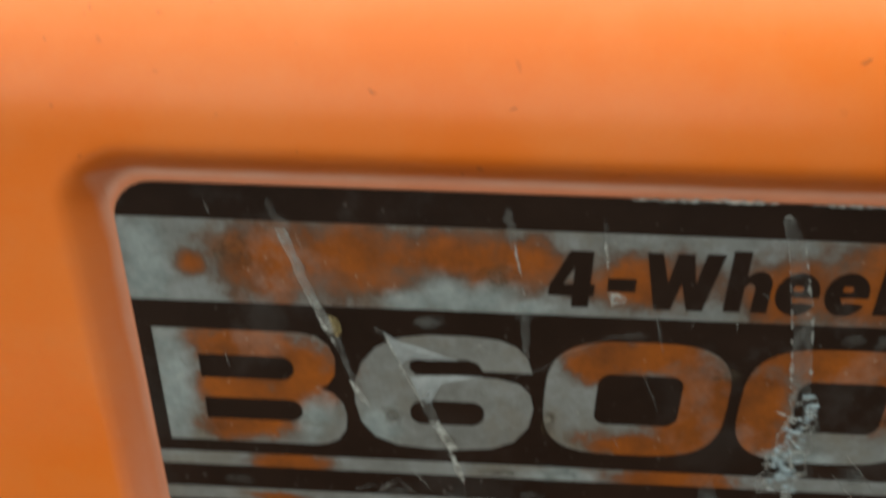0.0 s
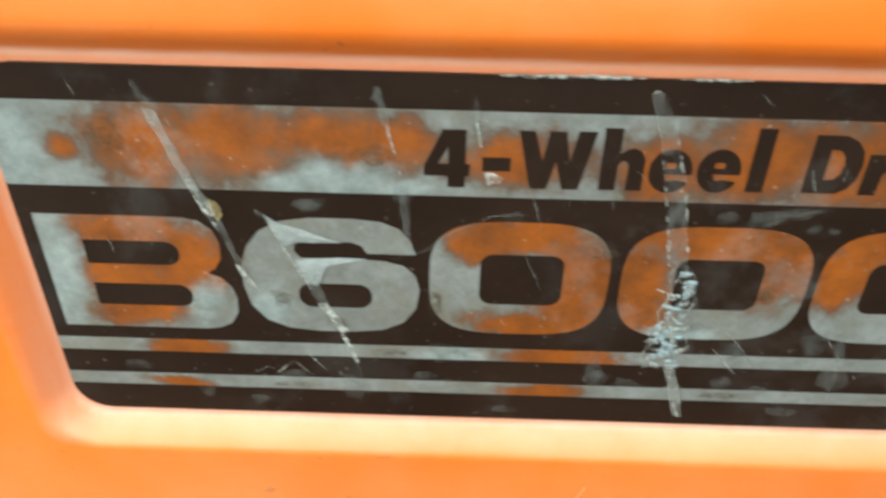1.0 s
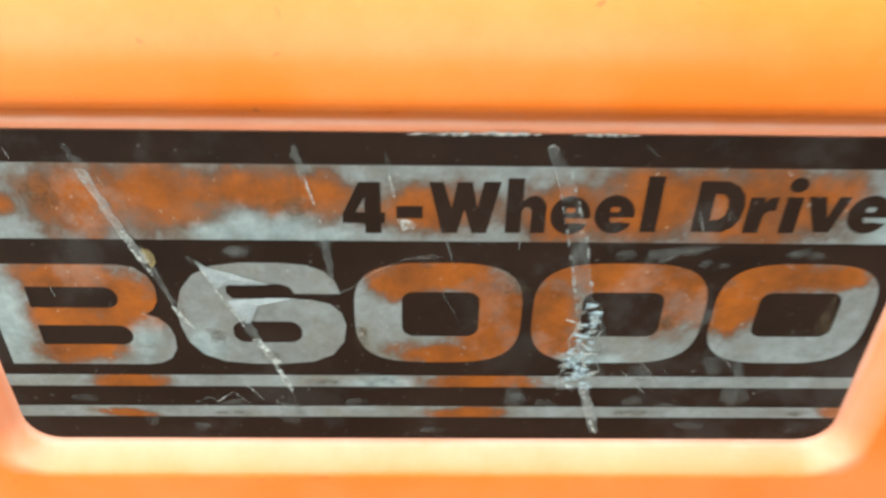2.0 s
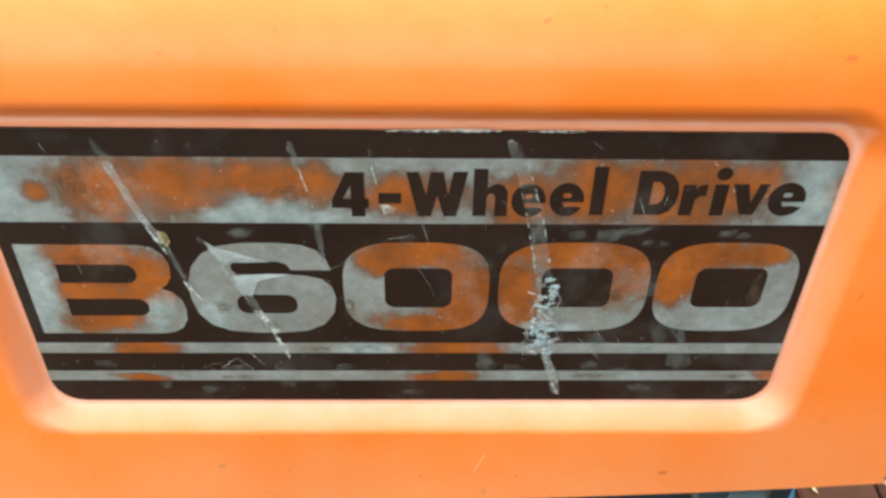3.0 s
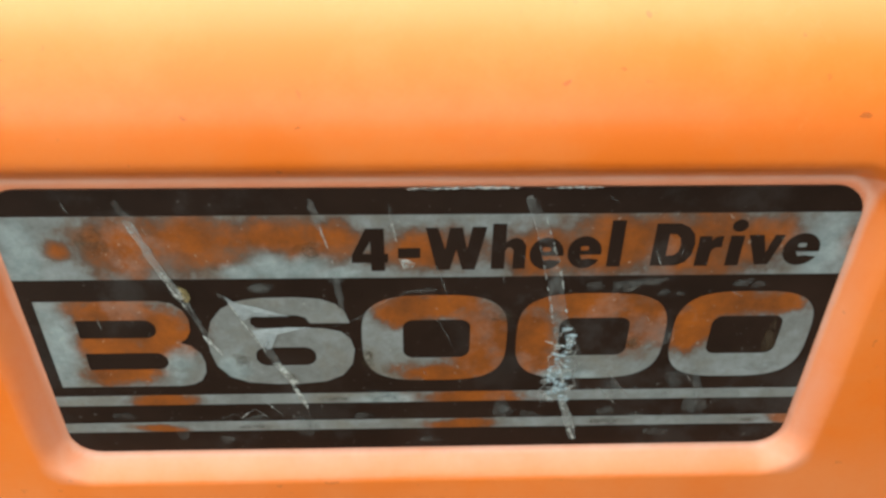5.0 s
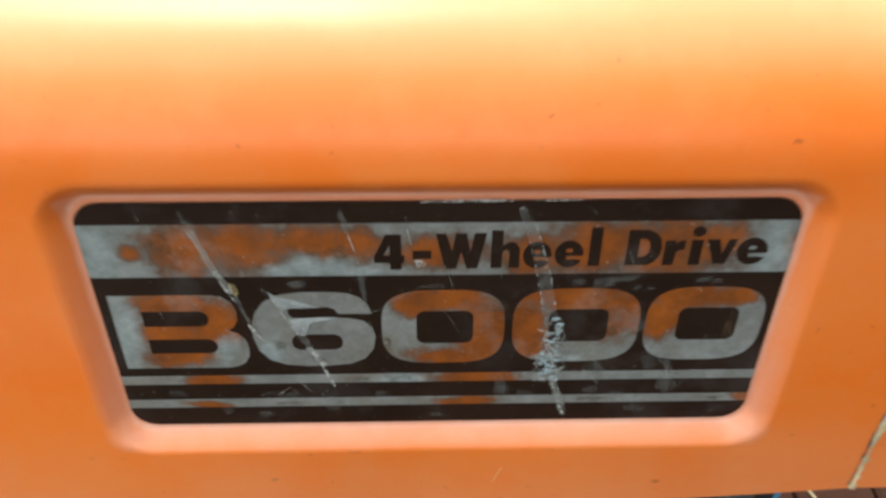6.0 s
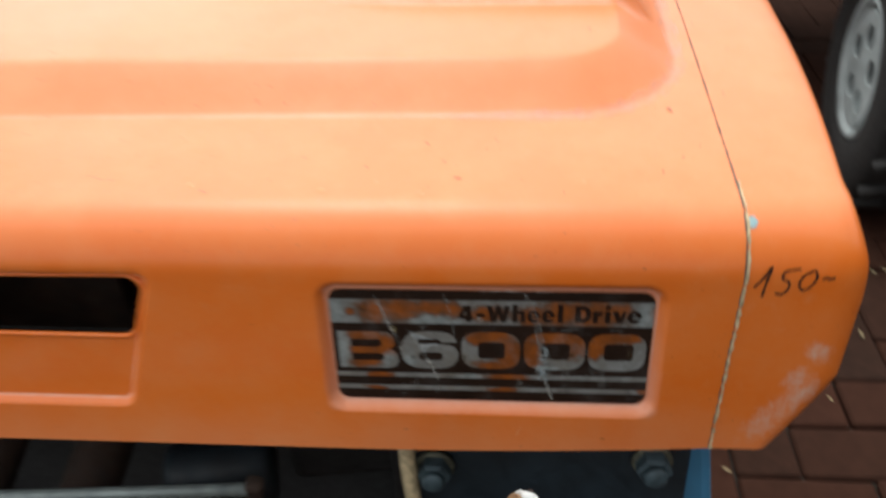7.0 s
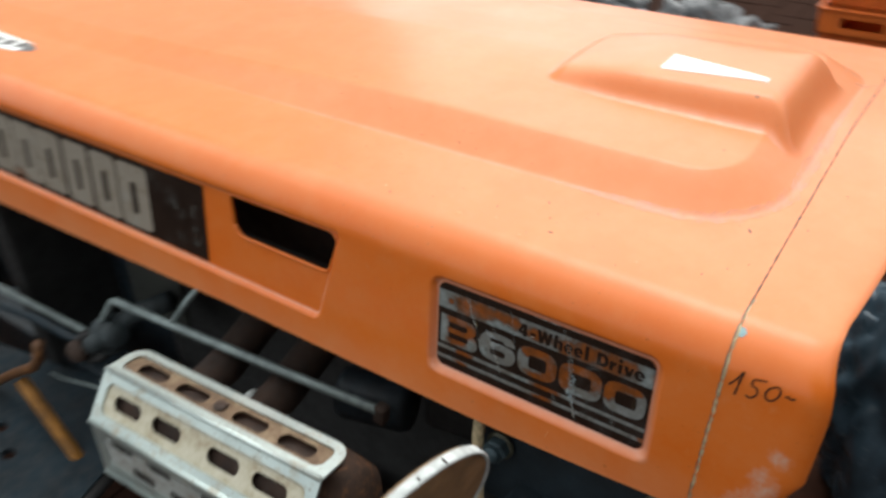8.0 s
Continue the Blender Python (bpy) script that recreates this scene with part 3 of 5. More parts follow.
# the small heavy lettering on the band, in millimetres of the side
LETTERS = [
    [[(59.2, -2.6), (62.2, -2.6), (62.2, -7.6), (62.8, -7.6), (62.7, -9.4), (62.2, -9.4), (62.2, -11.1), (59.9, -11.1), (59.9, -9.4), (56.7, -9.4), (56.8, -7.8)], [(59.9, -5.1), (58.6, -7.6), (59.9, -7.6)]],
    [[(64.4, -6.5), (68.1, -6.5), (68.1, -8.5), (64.4, -8.5)]],
    [[(69.0, -2.5), (71.0, -2.5), (72.2, -6.8), (72.9, -2.5), (75.0, -2.5), (75.8, -6.8), (76.6, -2.4), (79.0, -2.4), (77.2, -11.0), (75.1, -11.0), (74.0, -6.9), (73.0, -11.0), (70.8, -11.0)]],
    [[(79.9, -1.8), (82.2, -1.8), (82.2, -5.5), (83.1, -4.8), (84.0, -4.6), (84.9, -5.0), (85.6, -6.2), (85.6, -10.9), (83.5, -10.9), (83.5, -7.1), (83.1, -6.5), (82.5, -6.5), (82.1, -7.2), (82.1, -10.9), (79.9, -10.9)]],
    letter_e(86.2, -11.1, 91.9, -4.6),
    letter_e(92.5, -10.9, 98.2, -4.4),
    [[(99.3, -1.3), (101.6, -1.3), (101.6, -10.6), (99.3, -10.6)]],
    [[(106.7, -2.0), (110.6, -2.0), (112.2, -2.8), (113.3, -4.2), (113.7, -6.2), (113.4, -8.2), (112.6, -9.7), (111.2, -10.5), (106.7, -10.5)], [(109.1, -4.0), (109.1, -8.5), (110.4, -8.4), (111.1, -7.6), (111.3, -6.2), (111.0, -4.9), (110.3, -4.1)]],
    [[(114.2, -4.6), (116.3, -4.6), (116.3, -5.5), (117.1, -4.7), (118.2, -4.5), (118.2, -6.8), (117.2, -6.8), (116.6, -7.4), (116.5, -8.2), (116.5, -10.6), (114.2, -10.6)]],
    [[(119.4, -4.5), (121.7, -4.5), (121.7, -10.6), (119.4, -10.6)], oval(119.2, -3.7, 121.8, -1.3, 2.0, 20)],
    [[(122.4, -4.4), (124.9, -4.4), (125.9, -8.0), (126.8, -4.4), (128.5, -4.4), (126.8, -10.4), (124.5, -10.4)]],
    letter_e(128.7, -10.6, 134.9, -4.1)]
for loops in LETTERS:
    part("letter", sheet("letter", [mm(g) for g in loops], 0.00008, decal_place(0.00065)), FILM, decal)

GLYPH_B = [(2.2, -37.5), (2.2, -17.3), (23.0, -17.3), (25.4, -17.9), (27.0, -19.3), (27.8, -21.5), (27.6, -24.3), (26.6, -26.0), (25.4, -26.9), (27.2, -27.7), (28.6, -29.4), (29.1, -31.6), (28.9, -34.2), (27.8, -36.2), (26.0, -37.2), (24.0, -37.5)]
GLYPH_6 = [(55.6, -22.6), (54.9, -20.2), (53.3, -18.3), (50.8, -17.2), (47, -16.8), (41, -16.8), (36.6, -17.5), (33.6, -19.2), (31.5, -22), (30.4, -25.6), (30.4, -29.0), (31.2, -32.6), (33.2, -35.3), (36.4, -36.8), (41, -37.3), (46, -37.3), (50.6, -36.8), (53.8, -35.2), (55.7, -32.4),
           (56.2, -29.0), (55.6, -26.4), (54.0, -24.7), (51.2, -23.9), (47.5, -23.7), (39.2, -23.7), (38.3, -22.6), (38.4, -21.4), (39.3, -20.7), (46.5, -20.7), (48.0, -21.3), (48.7, -22.6)]
GLYPHS = [[GLYPH_B, rounded(8.2, -25.7, 21.8, -21.5, (0.3, 2.0, 2.0, 0.3)), rounded(8.2, -33.3, 22.6, -29.2, (0.3, 2.0, 2.0, 0.3))],
          [GLYPH_6, rounded(38.4, -32.7, 49.2, -28.2, 2.0)],
          [oval(57.6, -36.8, 83.5, -16.6, 3.3), rounded(64.9, -31.2, 76.9, -22.1, 1.9)],
          [oval(85.2, -36.8, 112.0, -16.5, 3.3), rounded(92.8, -31.1, 105.4, -22.0, 1.9)],
          [oval(113.3, -36.7, 138.3, -16.4, 3.3), rounded(120.1, -31.0, 132.9, -21.9, 1.9)]]
for glyph in GLYPHS:
    part("character", sheet("character", [mm(g) for g in glyph], 0.0001, decal_place(0.00052)), FOIL, decal)


def scratch(points, width, material, seed, name="scratch"):
    """A ragged strip of torn film along the points (x, v in millimetres)."""
    rng = random.Random(seed)
    bm = bmesh.new()
    pts = []
    for (a, b), (c, d) in zip(points, points[1:]):
        n = max(2, int(math.hypot(c - a, d - b) / 0.7))
        pts += [(a + (c - a) * k / n, b + (d - b) * k / n) for k in range(n)]
    pts.append(points[-1])
    rows = []
    for i, (x, v) in enumerate(pts):
        q = pts[min(i + 1, len(pts) - 1)]
        p = pts[max(i - 1, 0)]
        w = Vector((q[0] - p[0], q[1] - p[1])).normalized()
        taper = min(1.0, 0.25 + 4 * min(i, len(pts) - 1 - i) / len(pts))
        a, b = (width * taper * rng.uniform(0.25, 0.75) for _ in range(2))
        sway = rng.uniform(-0.12, 0.12) * width
        h = rng.uniform(0.0001, 0.0004) * min(1.0, width / 0.6)
        rows.append([bm.verts.new(on_panel((x - w.y * (k + sway)) * MM, (v + w.x * (k + sway)) * MM, 0.0008 + e)) for k, e in ((-a, 0), (0, h), (b, 0))])
    for r, s in zip(rows, rows[1:]):
        bm.faces.new((r[0], r[1], s[1], s[0]))
        bm.faces.new((r[1], r[2], s[2], s[1]))
    return part(name, bm, material, decal)


def shard(points, material, seed, jitter=0.25, name="film_flake", lift=0.0009, parent=None):
    """A flat ragged flake of film with the given outline, in millimetres."""
    rng = random.Random(seed)
    loop = []
    for (a, b), (c, d) in zip(points, points[1:] + points[:1]):
        n = max(1, int(math.hypot(c - a, d - b) / 0.8))
        loop += [(a + (c - a) * k / n + rng.uniform(-jitter, jitter) * (k > 0), b + (d - b) * k / n + rng.uniform(-jitter, jitter) * (k > 0)) for k in range(n)]
    bm = bmesh.new()
    mid = bm.verts.new(on_panel(sum(p[0] for p in loop) / len(loop) * MM, sum(p[1] for p in loop) / len(loop) * MM, lift + 0.0002))
    ring = [bm.verts.new(on_panel(u * MM, v * MM, lift)) for u, v in loop]
    for p, q in zip(ring, ring[1:] + ring[:1]):
        bm.faces.new((mid, p, q))
    return part(name, bm, material, parent or decal)


# a long strip from the upper edge across the first character
scratch([(20.2, 3.2), (21.6, -0.4)], 1.3, VEIL, 1)
shard([(20.9, -0.6), (22.3, -0.8), (24.0, -5.5), (26.8, -13.6), (27.6, -15.6), (26.0, -15.2), (23.6, -9.0)], GLUE, 2)
scratch([(25.6, -13.5), (26.8, -16.4), (28.0, -19.0)], 0.5, TEAR, 3)
AMBER = torn_film("yellowed glue", (0.34, 0.26, 0.12), 0.35, 0.8, 300.0)
shard([(27.3, -13.9), (28.5, -14.4), (29.0, -16.6), (28.3, -17.6), (27.4, -16.2)], AMBER, 40, 0.2)
shard([(26.6, -14.4), (27.8, -14.6), (28.4, -17.0), (27.2, -16.8)], GLUE, 4, 0.1)
shard([(27.4, -17.2), (28.4, -17.2), (30.4, -23.4), (31.6, -26.2), (30.4, -26.0), (28.8, -21.5)], VEIL, 5)
scratch([(29.8, -25.0), (31.2, -27.6), (32.6, -29.8)], 0.8, TEAR, 6)
# wedges over the second character
scratch([(33.6, -15.6), (35.6, -17.8)], 0.9, VEIL, 7)
shard([(34.6, -16.2), (36.4, -17.6), (40.0, -18.6), (43.6, -20.2), (45.4, -20.7), (38.6, -20.8), (37.2, -21.6)], WEDGE, 8, 0.05)
scratch([(34.7, -16.2), (37.5, -23.0), (40.3, -29.1)], 0.4, TEAR, 9)
shard([(38.4, -23.8), (41.0, -23.6), (44.5, -23.2), (48.8, -23.3), (43.0, -24.8), (40.4, -25.4), (41.4, -28.4), (40.0, -28.2)], WEDGE, 10, 0.05)
shard([(39.8, -28.4), (41.6, -28.2), (42.8, -31.6), (41.2, -31.8)], VEIL, 11, 0.2)
shard([(41.2, -31.8), (42.6, -31.6), (45.6, -37.0), (44.4, -37.4)], TEAR, 12, 0.15)
scratch([(44.2, -37.0), (46.6, -43.6)], 0.9, TEAR, 13)
scratch([(46.4, -43.5), (46.9, -46.5)], 0.4, VEIL, 14)
# two long cuts and the shattered place below them
shard([(84.9, 3.0), (86.2, 3.2), (88.6, -0.5), (91.8, -11.0), (94.2, -23.6), (91.6, -23.4), (89.2, -11.0), (86.6, -1.5)], VEIL, 15, 0.15)


def dashed(a, b, width, seed):
    """A cut that shows as a row of short white tears."""
    rng = random.Random(seed)
    length = math.hypot(b[0] - a[0], b[1] - a[1])
    s = 0.0
    while s < length - 0.6:
        run = min(rng.uniform(0.5, 2.6), length - s)
        p, q = ((a[0] + (b[0] - a[0]) * k / length, a[1] + (b[1] - a[1]) * k / length) for k in (s, s + run))
        scratch([p, q], width * rng.uniform(0.6, 1.5), TEAR, seed * 100 + int(s * 10))
        s += run + rng.uniform(0.1, 1.3)


dashed((86.6, -1.5), (89.0, -11.0), 0.26, 61)
dashed((89.0, -11.0), (91.6, -23.2), 0.34, 62)
dashed((88.4, -0.5), (91.8, -11.0), 0.36, 63)
dashed((91.8, -11.0), (94.3, -23.6), 0.46, 64)
scratch([(84.9, 3.0), (85.6, 3.5), (86.3, 2.9), (86.0, 2.0)], 0.3, GLUE, 65)
crack_rng = random.Random(77)
# outlines of the broken place, then the flakes inside it
for side, rim_points in enumerate(([(92.4, -23.0), (91.9, -25.4), (92.8, -27.0), (92.4, -29.6), (91.4, -31.6), (92.0, -33.8), (90.6, -35.6), (91.4, -38.0), (90.2, -40.0), (90.8, -42.8), (92.6, -42.2)],
                              [(94.6, -23.4), (95.8, -25.0), (95.2, -27.2), (96.6, -29.0), (95.8, -31.0), (96.9, -33.4), (96.2, -35.6), (97.0, -38.2), (95.4, -40.4), (96.0, -42.4), (94.2, -42.8)])):
    scratch(rim_points, 0.34, GLUE, 70 + side)
for k in range(74):
    v = -24.0 - 18.6 * crack_rng.random() ** 0.85
    down = (-24.0 - v) / 18.6
    mid_x = 94.0 - 0.5 * down + 0.5 * math.sin(v * 1.1)
    u = mid_x + crack_rng.uniform(-1.5, 1.5) * (0.8 + 0.9 * down)
    w, h = crack_rng.uniform(0.4, 1.7), crack_rng.uniform(0.35, 1.2)
    turn = crack_rng.uniform(0, math.tau)
    corner = [(u + w * math.cos(turn + t) * crack_rng.uniform(0.4, 1), v + h * math.sin(turn + t) * crack_rng.uniform(0.4, 1)) for t in (0, 1.1, 2.3, 3.4, 4.6)]
    shard(corner, (ICE, GLUE, ICE, VEIL, ICE)[k % 5], 100 + k, 0.12, lift=0.0009 + 0.000006 * k)
for k in range(5):
    u, v, t = crack_rng.uniform(91.5, 96.0), crack_rng.uniform(-42, -25), crack_rng.uniform(-0.9, 0.9)
    scratch([(u - 1.4 * math.cos(t), v - 1.4 * math.sin(t)), (u, v + crack_rng.uniform(-0.4, 0.4)), (u + 1.4 * math.cos(t), v + 1.4 * math.sin(t))], 0.32, TEAR, 300 + k)
shard([(94.2, -42.4), (95.6, -42.0), (98.2, -50.0), (98.8, -53.4), (97.4, -53.2), (96.0, -49.0)], GLUE, 18, 0.15)
scratch([(96.9, -50.0), (98.3, -53.5)], 0.6, TEAR, 19)
# lesser cuts
scratch([(50.6, 3.2), (51.3, 0.0), (52.0, -3.0)], 1.4, VEIL, 20)
scratch([(51.9, -2.0), (53.0, -6.4)], 0.35, TEAR, 21)
scratch([(53.3, -8.2), (53.6, -9.4)], 0.4, TEAR, 22)
scratch([(53.6, -11.0), (54.8, -20.0)], 1.0, VEIL, 23)
scratch([(63.1, 2.4), (63.8, -5.2)], 0.7, VEIL, 24)
scratch([(63.5, -1.0), (64.2, -5.0)], 0.4, TEAR, 25)
shard([(64.4, -8.6), (67.6, -9.0), (66.8, -10.4), (65.2, -10.6)], TEAR, 26)
scratch([(52.5, -23.4), (57.0, -21.6), (61.0, -18.2), (66.0, -15.6), (71.0, -15.2)], 0.18, VEIL, 27)
scratch([(70.6, -9.6), (72.0, -14.0), (73.2, -18.0)], 0.28, VEIL, 28)
shard([(67.4, -15.0), (70.2, -14.2), (71.2, -16.6), (68.4, -17.2)], SCAR, 29, 0.45)
shard([(101.0, -13.8), (112.0, -13.0), (106.0, -15.4), (101.2, -16.8)], SCAR, 30, 0.45)
scratch([(100.4, -38.0), (103.0, -41.0), (105.4, -43.6)], 0.3, GLUE, 31)
scratch([(66.0, 5.0), (76.0, 5.05), (84.0, 5.1)], 0.5, TEAR, 32, "torn_edge")
scratch([(88.0, 5.0), (97.0, 5.1)], 0.4, TEAR, 33, "torn_edge")
scratch([(30.0, -46.4), (32.6, -44.8), (35.0, -47.0)], 0.25, VEIL, 34)
scar_rng = random.Random(31)
for k, (x, v, rx, rz) in enumerate(((22.5, -49, 2.2, 4.0), (36.5, -46.5, 3.5, 2.4), (46.0, -48.5, 3.0, 4.6), (62.0, -41.6, 4.5, 2.0), (88.5, -46.5, 3.4, 2.2), (83.5, -44.5, 1.8, 3.6), (121.0, -44.0, 4.2, 3.4), (127.0, -41.5, 4.0, 2.6), (110.0, -47.0, 3.2, 2.2), (41.0, -14.6, 2.6, 1.2), (113.0, -16.6, 1.2, 1.0), (23.4, -34.2, 2.0, 2.0), (131.0, -34.0, 4.0, 1.8),
                                     (30, -52, 3, 1.4), (70, -52.5, 3, 1.2), (104, -45.5, 2.4, 1.6), (126, -14.6, 3.0, 1.0), (98, -14.8, 2.6, 1.2), (12, -45.2, 2.6, 1.4), (114, -51.5, 3.4, 1.6), (57, -46, 2.4, 2.0))):
    turn = scar_rng.uniform(0, math.tau)
    shard([(x + rx * math.cos(turn + t) * scar_rng.uniform(0.35, 1.05), v + rz * math.sin(turn + t) * scar_rng.uniform(0.35, 1.05)) for t in np.linspace(0, math.tau, 7)[:-1]], SCAR, 200 + k, 0.5)
for k in range(16):
    x, v, t = scar_rng.uniform(4, 136), scar_rng.uniform(-52, 0), scar_rng.uniform(-1.8, -0.6)
    run = scar_rng.uniform(0.8, 3.0)
    scratch([(x, v), (x + run * math.cos(t), v + run * math.sin(t))], 0.14, GLUE, 400 + k)

# softer smears, hairlines and grime
smear_at = random.Random(58)


def smear(x, v, rx, rz, lean, material, seed):
    """A ragged cloudy patch, drawn as two overlapping flakes."""
    for layer, size in enumerate((1.0, 0.62)):
        points = []
        for t in np.linspace(0, math.tau, 10)[:-1]:
            r = size * smear_at.uniform(0.55, 1.1)
            p, q = r * rx * math.cos(t), r * rz * math.sin(t)
            points.append((x + p * math.cos(lean) - q * math.sin(lean), v + p * math.sin(lean) + q * math.cos(lean)))
        shard(points, material, seed + layer, 0.35, "smear", 0.00082 + 0.00003 * layer)


for k, (x, v, rx, rz, lean) in enumerate(((60.0, -40.4, 4.2, 1.7, 0.0), (116.0, -37.0, 3.4, 3.2, 0.4), (120.2, -38.5, 1.3, 4.8, 0.25), (104.0, -14.3, 4.6, 1.0, 0.2), (110.2, -16.2, 1.3, 0.9, 0.0), (123.6, -14.2, 2.2, 1.0, 0.3), (113.0, -41.4, 3.8, 1.6, 0.1),
                                          (120.5, -45.0, 1.6, 2.4, 0.2), (104.0, -39.0, 2.2, 3.0, 0.6), (95.0, -34.0, 3.4, 8.4, 0.05), (46.2, -47.6, 3.0, 1.1, -0.6), (41.5, -14.4, 3.0, 1.3, 0.1), (54.0, -12.2, 1.6, 2.4, 0.2), (24.0, -32.0, 2.6, 2.2, 0.3), (112.0, -26.0, 2.2, 3.6, 0.2), (84.0, -45.0, 2.0, 2.0, 0.5))):
    smear(x, v, rx, rz, lean, MILK, 620 + 2 * k)
for k, (x, v, rx, rz, lean) in enumerate(((44.0, -35.5, 3.0, 1.6, -0.5), (36.0, -31.0, 2.0, 2.2, 0.4), (52.0, -41.3, 4.0, 1.0, 0.0), (104.0, -48.4, 5.0, 1.0, 0.0), (132.0, -48.6, 3.4, 1.0, 0.0), (36.0, -48.6, 5.0, 0.9, 0.0), (131.5, -27.0, 1.8, 4.2, 0.1), (58.6, -31.0, 1.6, 3.2, 0.0), (106.5, -28.0, 1.8, 2.0, 0.3), (82.0, -21.5, 2.4, 1.4, 0.2), (15.0, -5.0, 2.6, 3.6, 0.3), (50.0, -7.0, 3.6, 2.2, 0.2))):
    smear(x, v, rx, rz, lean, GRIME, 680 + 2 * k)
for k, points in enumerate((((38.0, -40.6), (40.4, -43.8), (42.0, -46.0)), ((33.4, -46.4), (36.6, -43.6), (39.4, -46.6)), ((43.6, -45.4), (46.0, -48.0), (48.4, -50.6)), ((101.6, -34.2), (105.0, -38.0), (108.4, -42.6)), ((117.0, -35.0), (120.4, -39.6), (121.0, -44.0)), ((98.0, 3.6), (100.2, 1.8)), ((122.0, -16.0), (124.0, -17.4)),
                            ((12.0, 3.0), (12.8, 0.6)), ((70.0, -20.0), (73.0, -26.0), (74.0, -29.0)), ((5.4, -22.0), (6.6, -24.0)), ((107.4, -7.0), (108.6, -10.4)), ((56.0, -48.0), (61.0, -46.4)))):
    scratch(points, 0.2, VEIL if k % 3 == 2 else GLUE, 740 + k)

# the long side decal, its maker's lettering drawn as plain worn blocks
side_decal = part("side_decal", sheet("side_decal", [[(-0.62, -0.0565), (-0.2160, -0.0560), (-0.2140, 0.0082), (-0.62, 0.0085)]], 0.0003, decal_place(0.0008)), FILM, tractor, "long black side decal with worn silver blocks")
BLOCK = silver_foil("dulled silver foil", [(-0.47, 0.752, 0.008, 0.003, 20)], gain=1.9)
for x, w in ((-0.5140, 0.042), (-0.4700, 0.034), (-0.4350, 0.037), (-0.3930, 0.034), (-0.3545, 0.033), (-0.3190, 0.038)):
    hole = rounded(x + w * 0.40, -0.040, x + w * 0.60, -0.012, 0.002)
    part("silver_block", sheet("silver_block", [rounded(x, -0.0525, x + w, 0.0035, 0.005), hole], 0.0001, decal_place(0.00115)), BLOCK, side_decal)

smear_rng = random.Random(19)
for k in range(9):
    x, v = smear_rng.uniform(-252, -216), smear_rng.uniform(-45, -6)
    shard([(x + smear_rng.uniform(2, 5) * math.cos(t), v + smear_rng.uniform(2, 7) * math.sin(t)) for t in np.linspace(0, math.tau, 7)[:-1]], SCAR, 500 + k, 0.4, lift=0.0012, parent=side_decal)

# ---- marks and labels on the hood ----
def stroke(points, width, material, parent, name, lift=0.00425, seed=1):
    """A pen stroke on the side: x and height in metres."""
    rng = random.Random(seed)
    pts = [Vector(p) for p in points]
    fine = []
    for i in range(len(pts) - 1):
        p0, p1, p2, p3 = pts[max(i - 1, 0)], pts[i], pts[i + 1], pts[min(i + 2, len(pts) - 1)]
        for k in range(6):
            t = k / 6
            fine.append(0.5 * (2 * p1 + (p2 - p0) * t + (2 * p0 - 5 * p1 + 4 * p2 - p3) * t * t + (3 * p1 - p0 - 3 * p2 + p3) * t**3))
    fine.append(pts[-1])
    bm = bmesh.new()
    rows = []
    for i, p in enumerate(fine):
        w = fine[min(i + 1, len(fine) - 1)] - fine[max(i - 1, 0)]
        w = w.normalized() if w.length else Vector((1, 0))
        h = width * rng.uniform(0.38, 0.55)
        rows.append([bm.verts.new(on_panel(p.x - w.y * k, (p.y - 0.8) / 0.9925 + w.x * k, lift)) for k in (-h, h)])
    for r, s in zip(rows, rows[1:]):
        bm.faces.new((r[0], r[1], s[1], s[0]))
    return bm


mark = part("price_mark", stroke([(0.1775, 0.8108), (0.1805, 0.8150), (0.1832, 0.8205), (0.1822, 0.8140), (0.1812, 0.8062)], 0.0011, INK, tractor, "stroke"), INK, tractor, "price handwritten in black marker")
part("digit", stroke([(0.1945, 0.8198), (0.1912, 0.8192), (0.1885, 0.8182), (0.1882, 0.8150), (0.1905, 0.8140), (0.1912, 0.8110), (0.1890, 0.8078), (0.1862, 0.8082)], 0.0010, INK, tractor, "stroke", seed=2), INK, mark)
part("digit", stroke([(0.1995, 0.8190), (0.1962, 0.8165), (0.1950, 0.8125), (0.1968, 0.8098), (0.1998, 0.8118), (0.2014, 0.8160), (0.2000, 0.8190), (0.1980, 0.8180)], 0.0010, INK, tractor, "stroke", seed=3), INK, mark)
part("dash", stroke([(0.2036, 0.8150), (0.2052, 0.8158), (0.2066, 0.8150), (0.2084, 0.8160)], 0.0011, INK, tractor, "stroke", seed=4), INK, mark)


def hood_patch(x0, x1, y0, y1, lift, skew=0.0, taper=1.0, nx=10, ny=6):
    """A thin sheet that follows the hood's top."""
    bm = bmesh.new()
    rows = []
    for i in range(nx + 1):
        s = i / nx
        x = x0 + (x1 - x0) * s
        half = (y1 - y0) * (1 - (1 - taper) * s)
        ys = [y0 + skew * s + half * j / ny for j in range(ny + 1)]
        rows.append([bm.verts.new((x, y, float(top_height(np.array([x]), np.array([y]))[0]) + lift)) for y in ys])
    for r, q in zip(rows, rows[1:]):
        for j in range(ny):
            bm.faces.new((r[j], q[j], q[j + 1], r[j + 1]))
    return bm


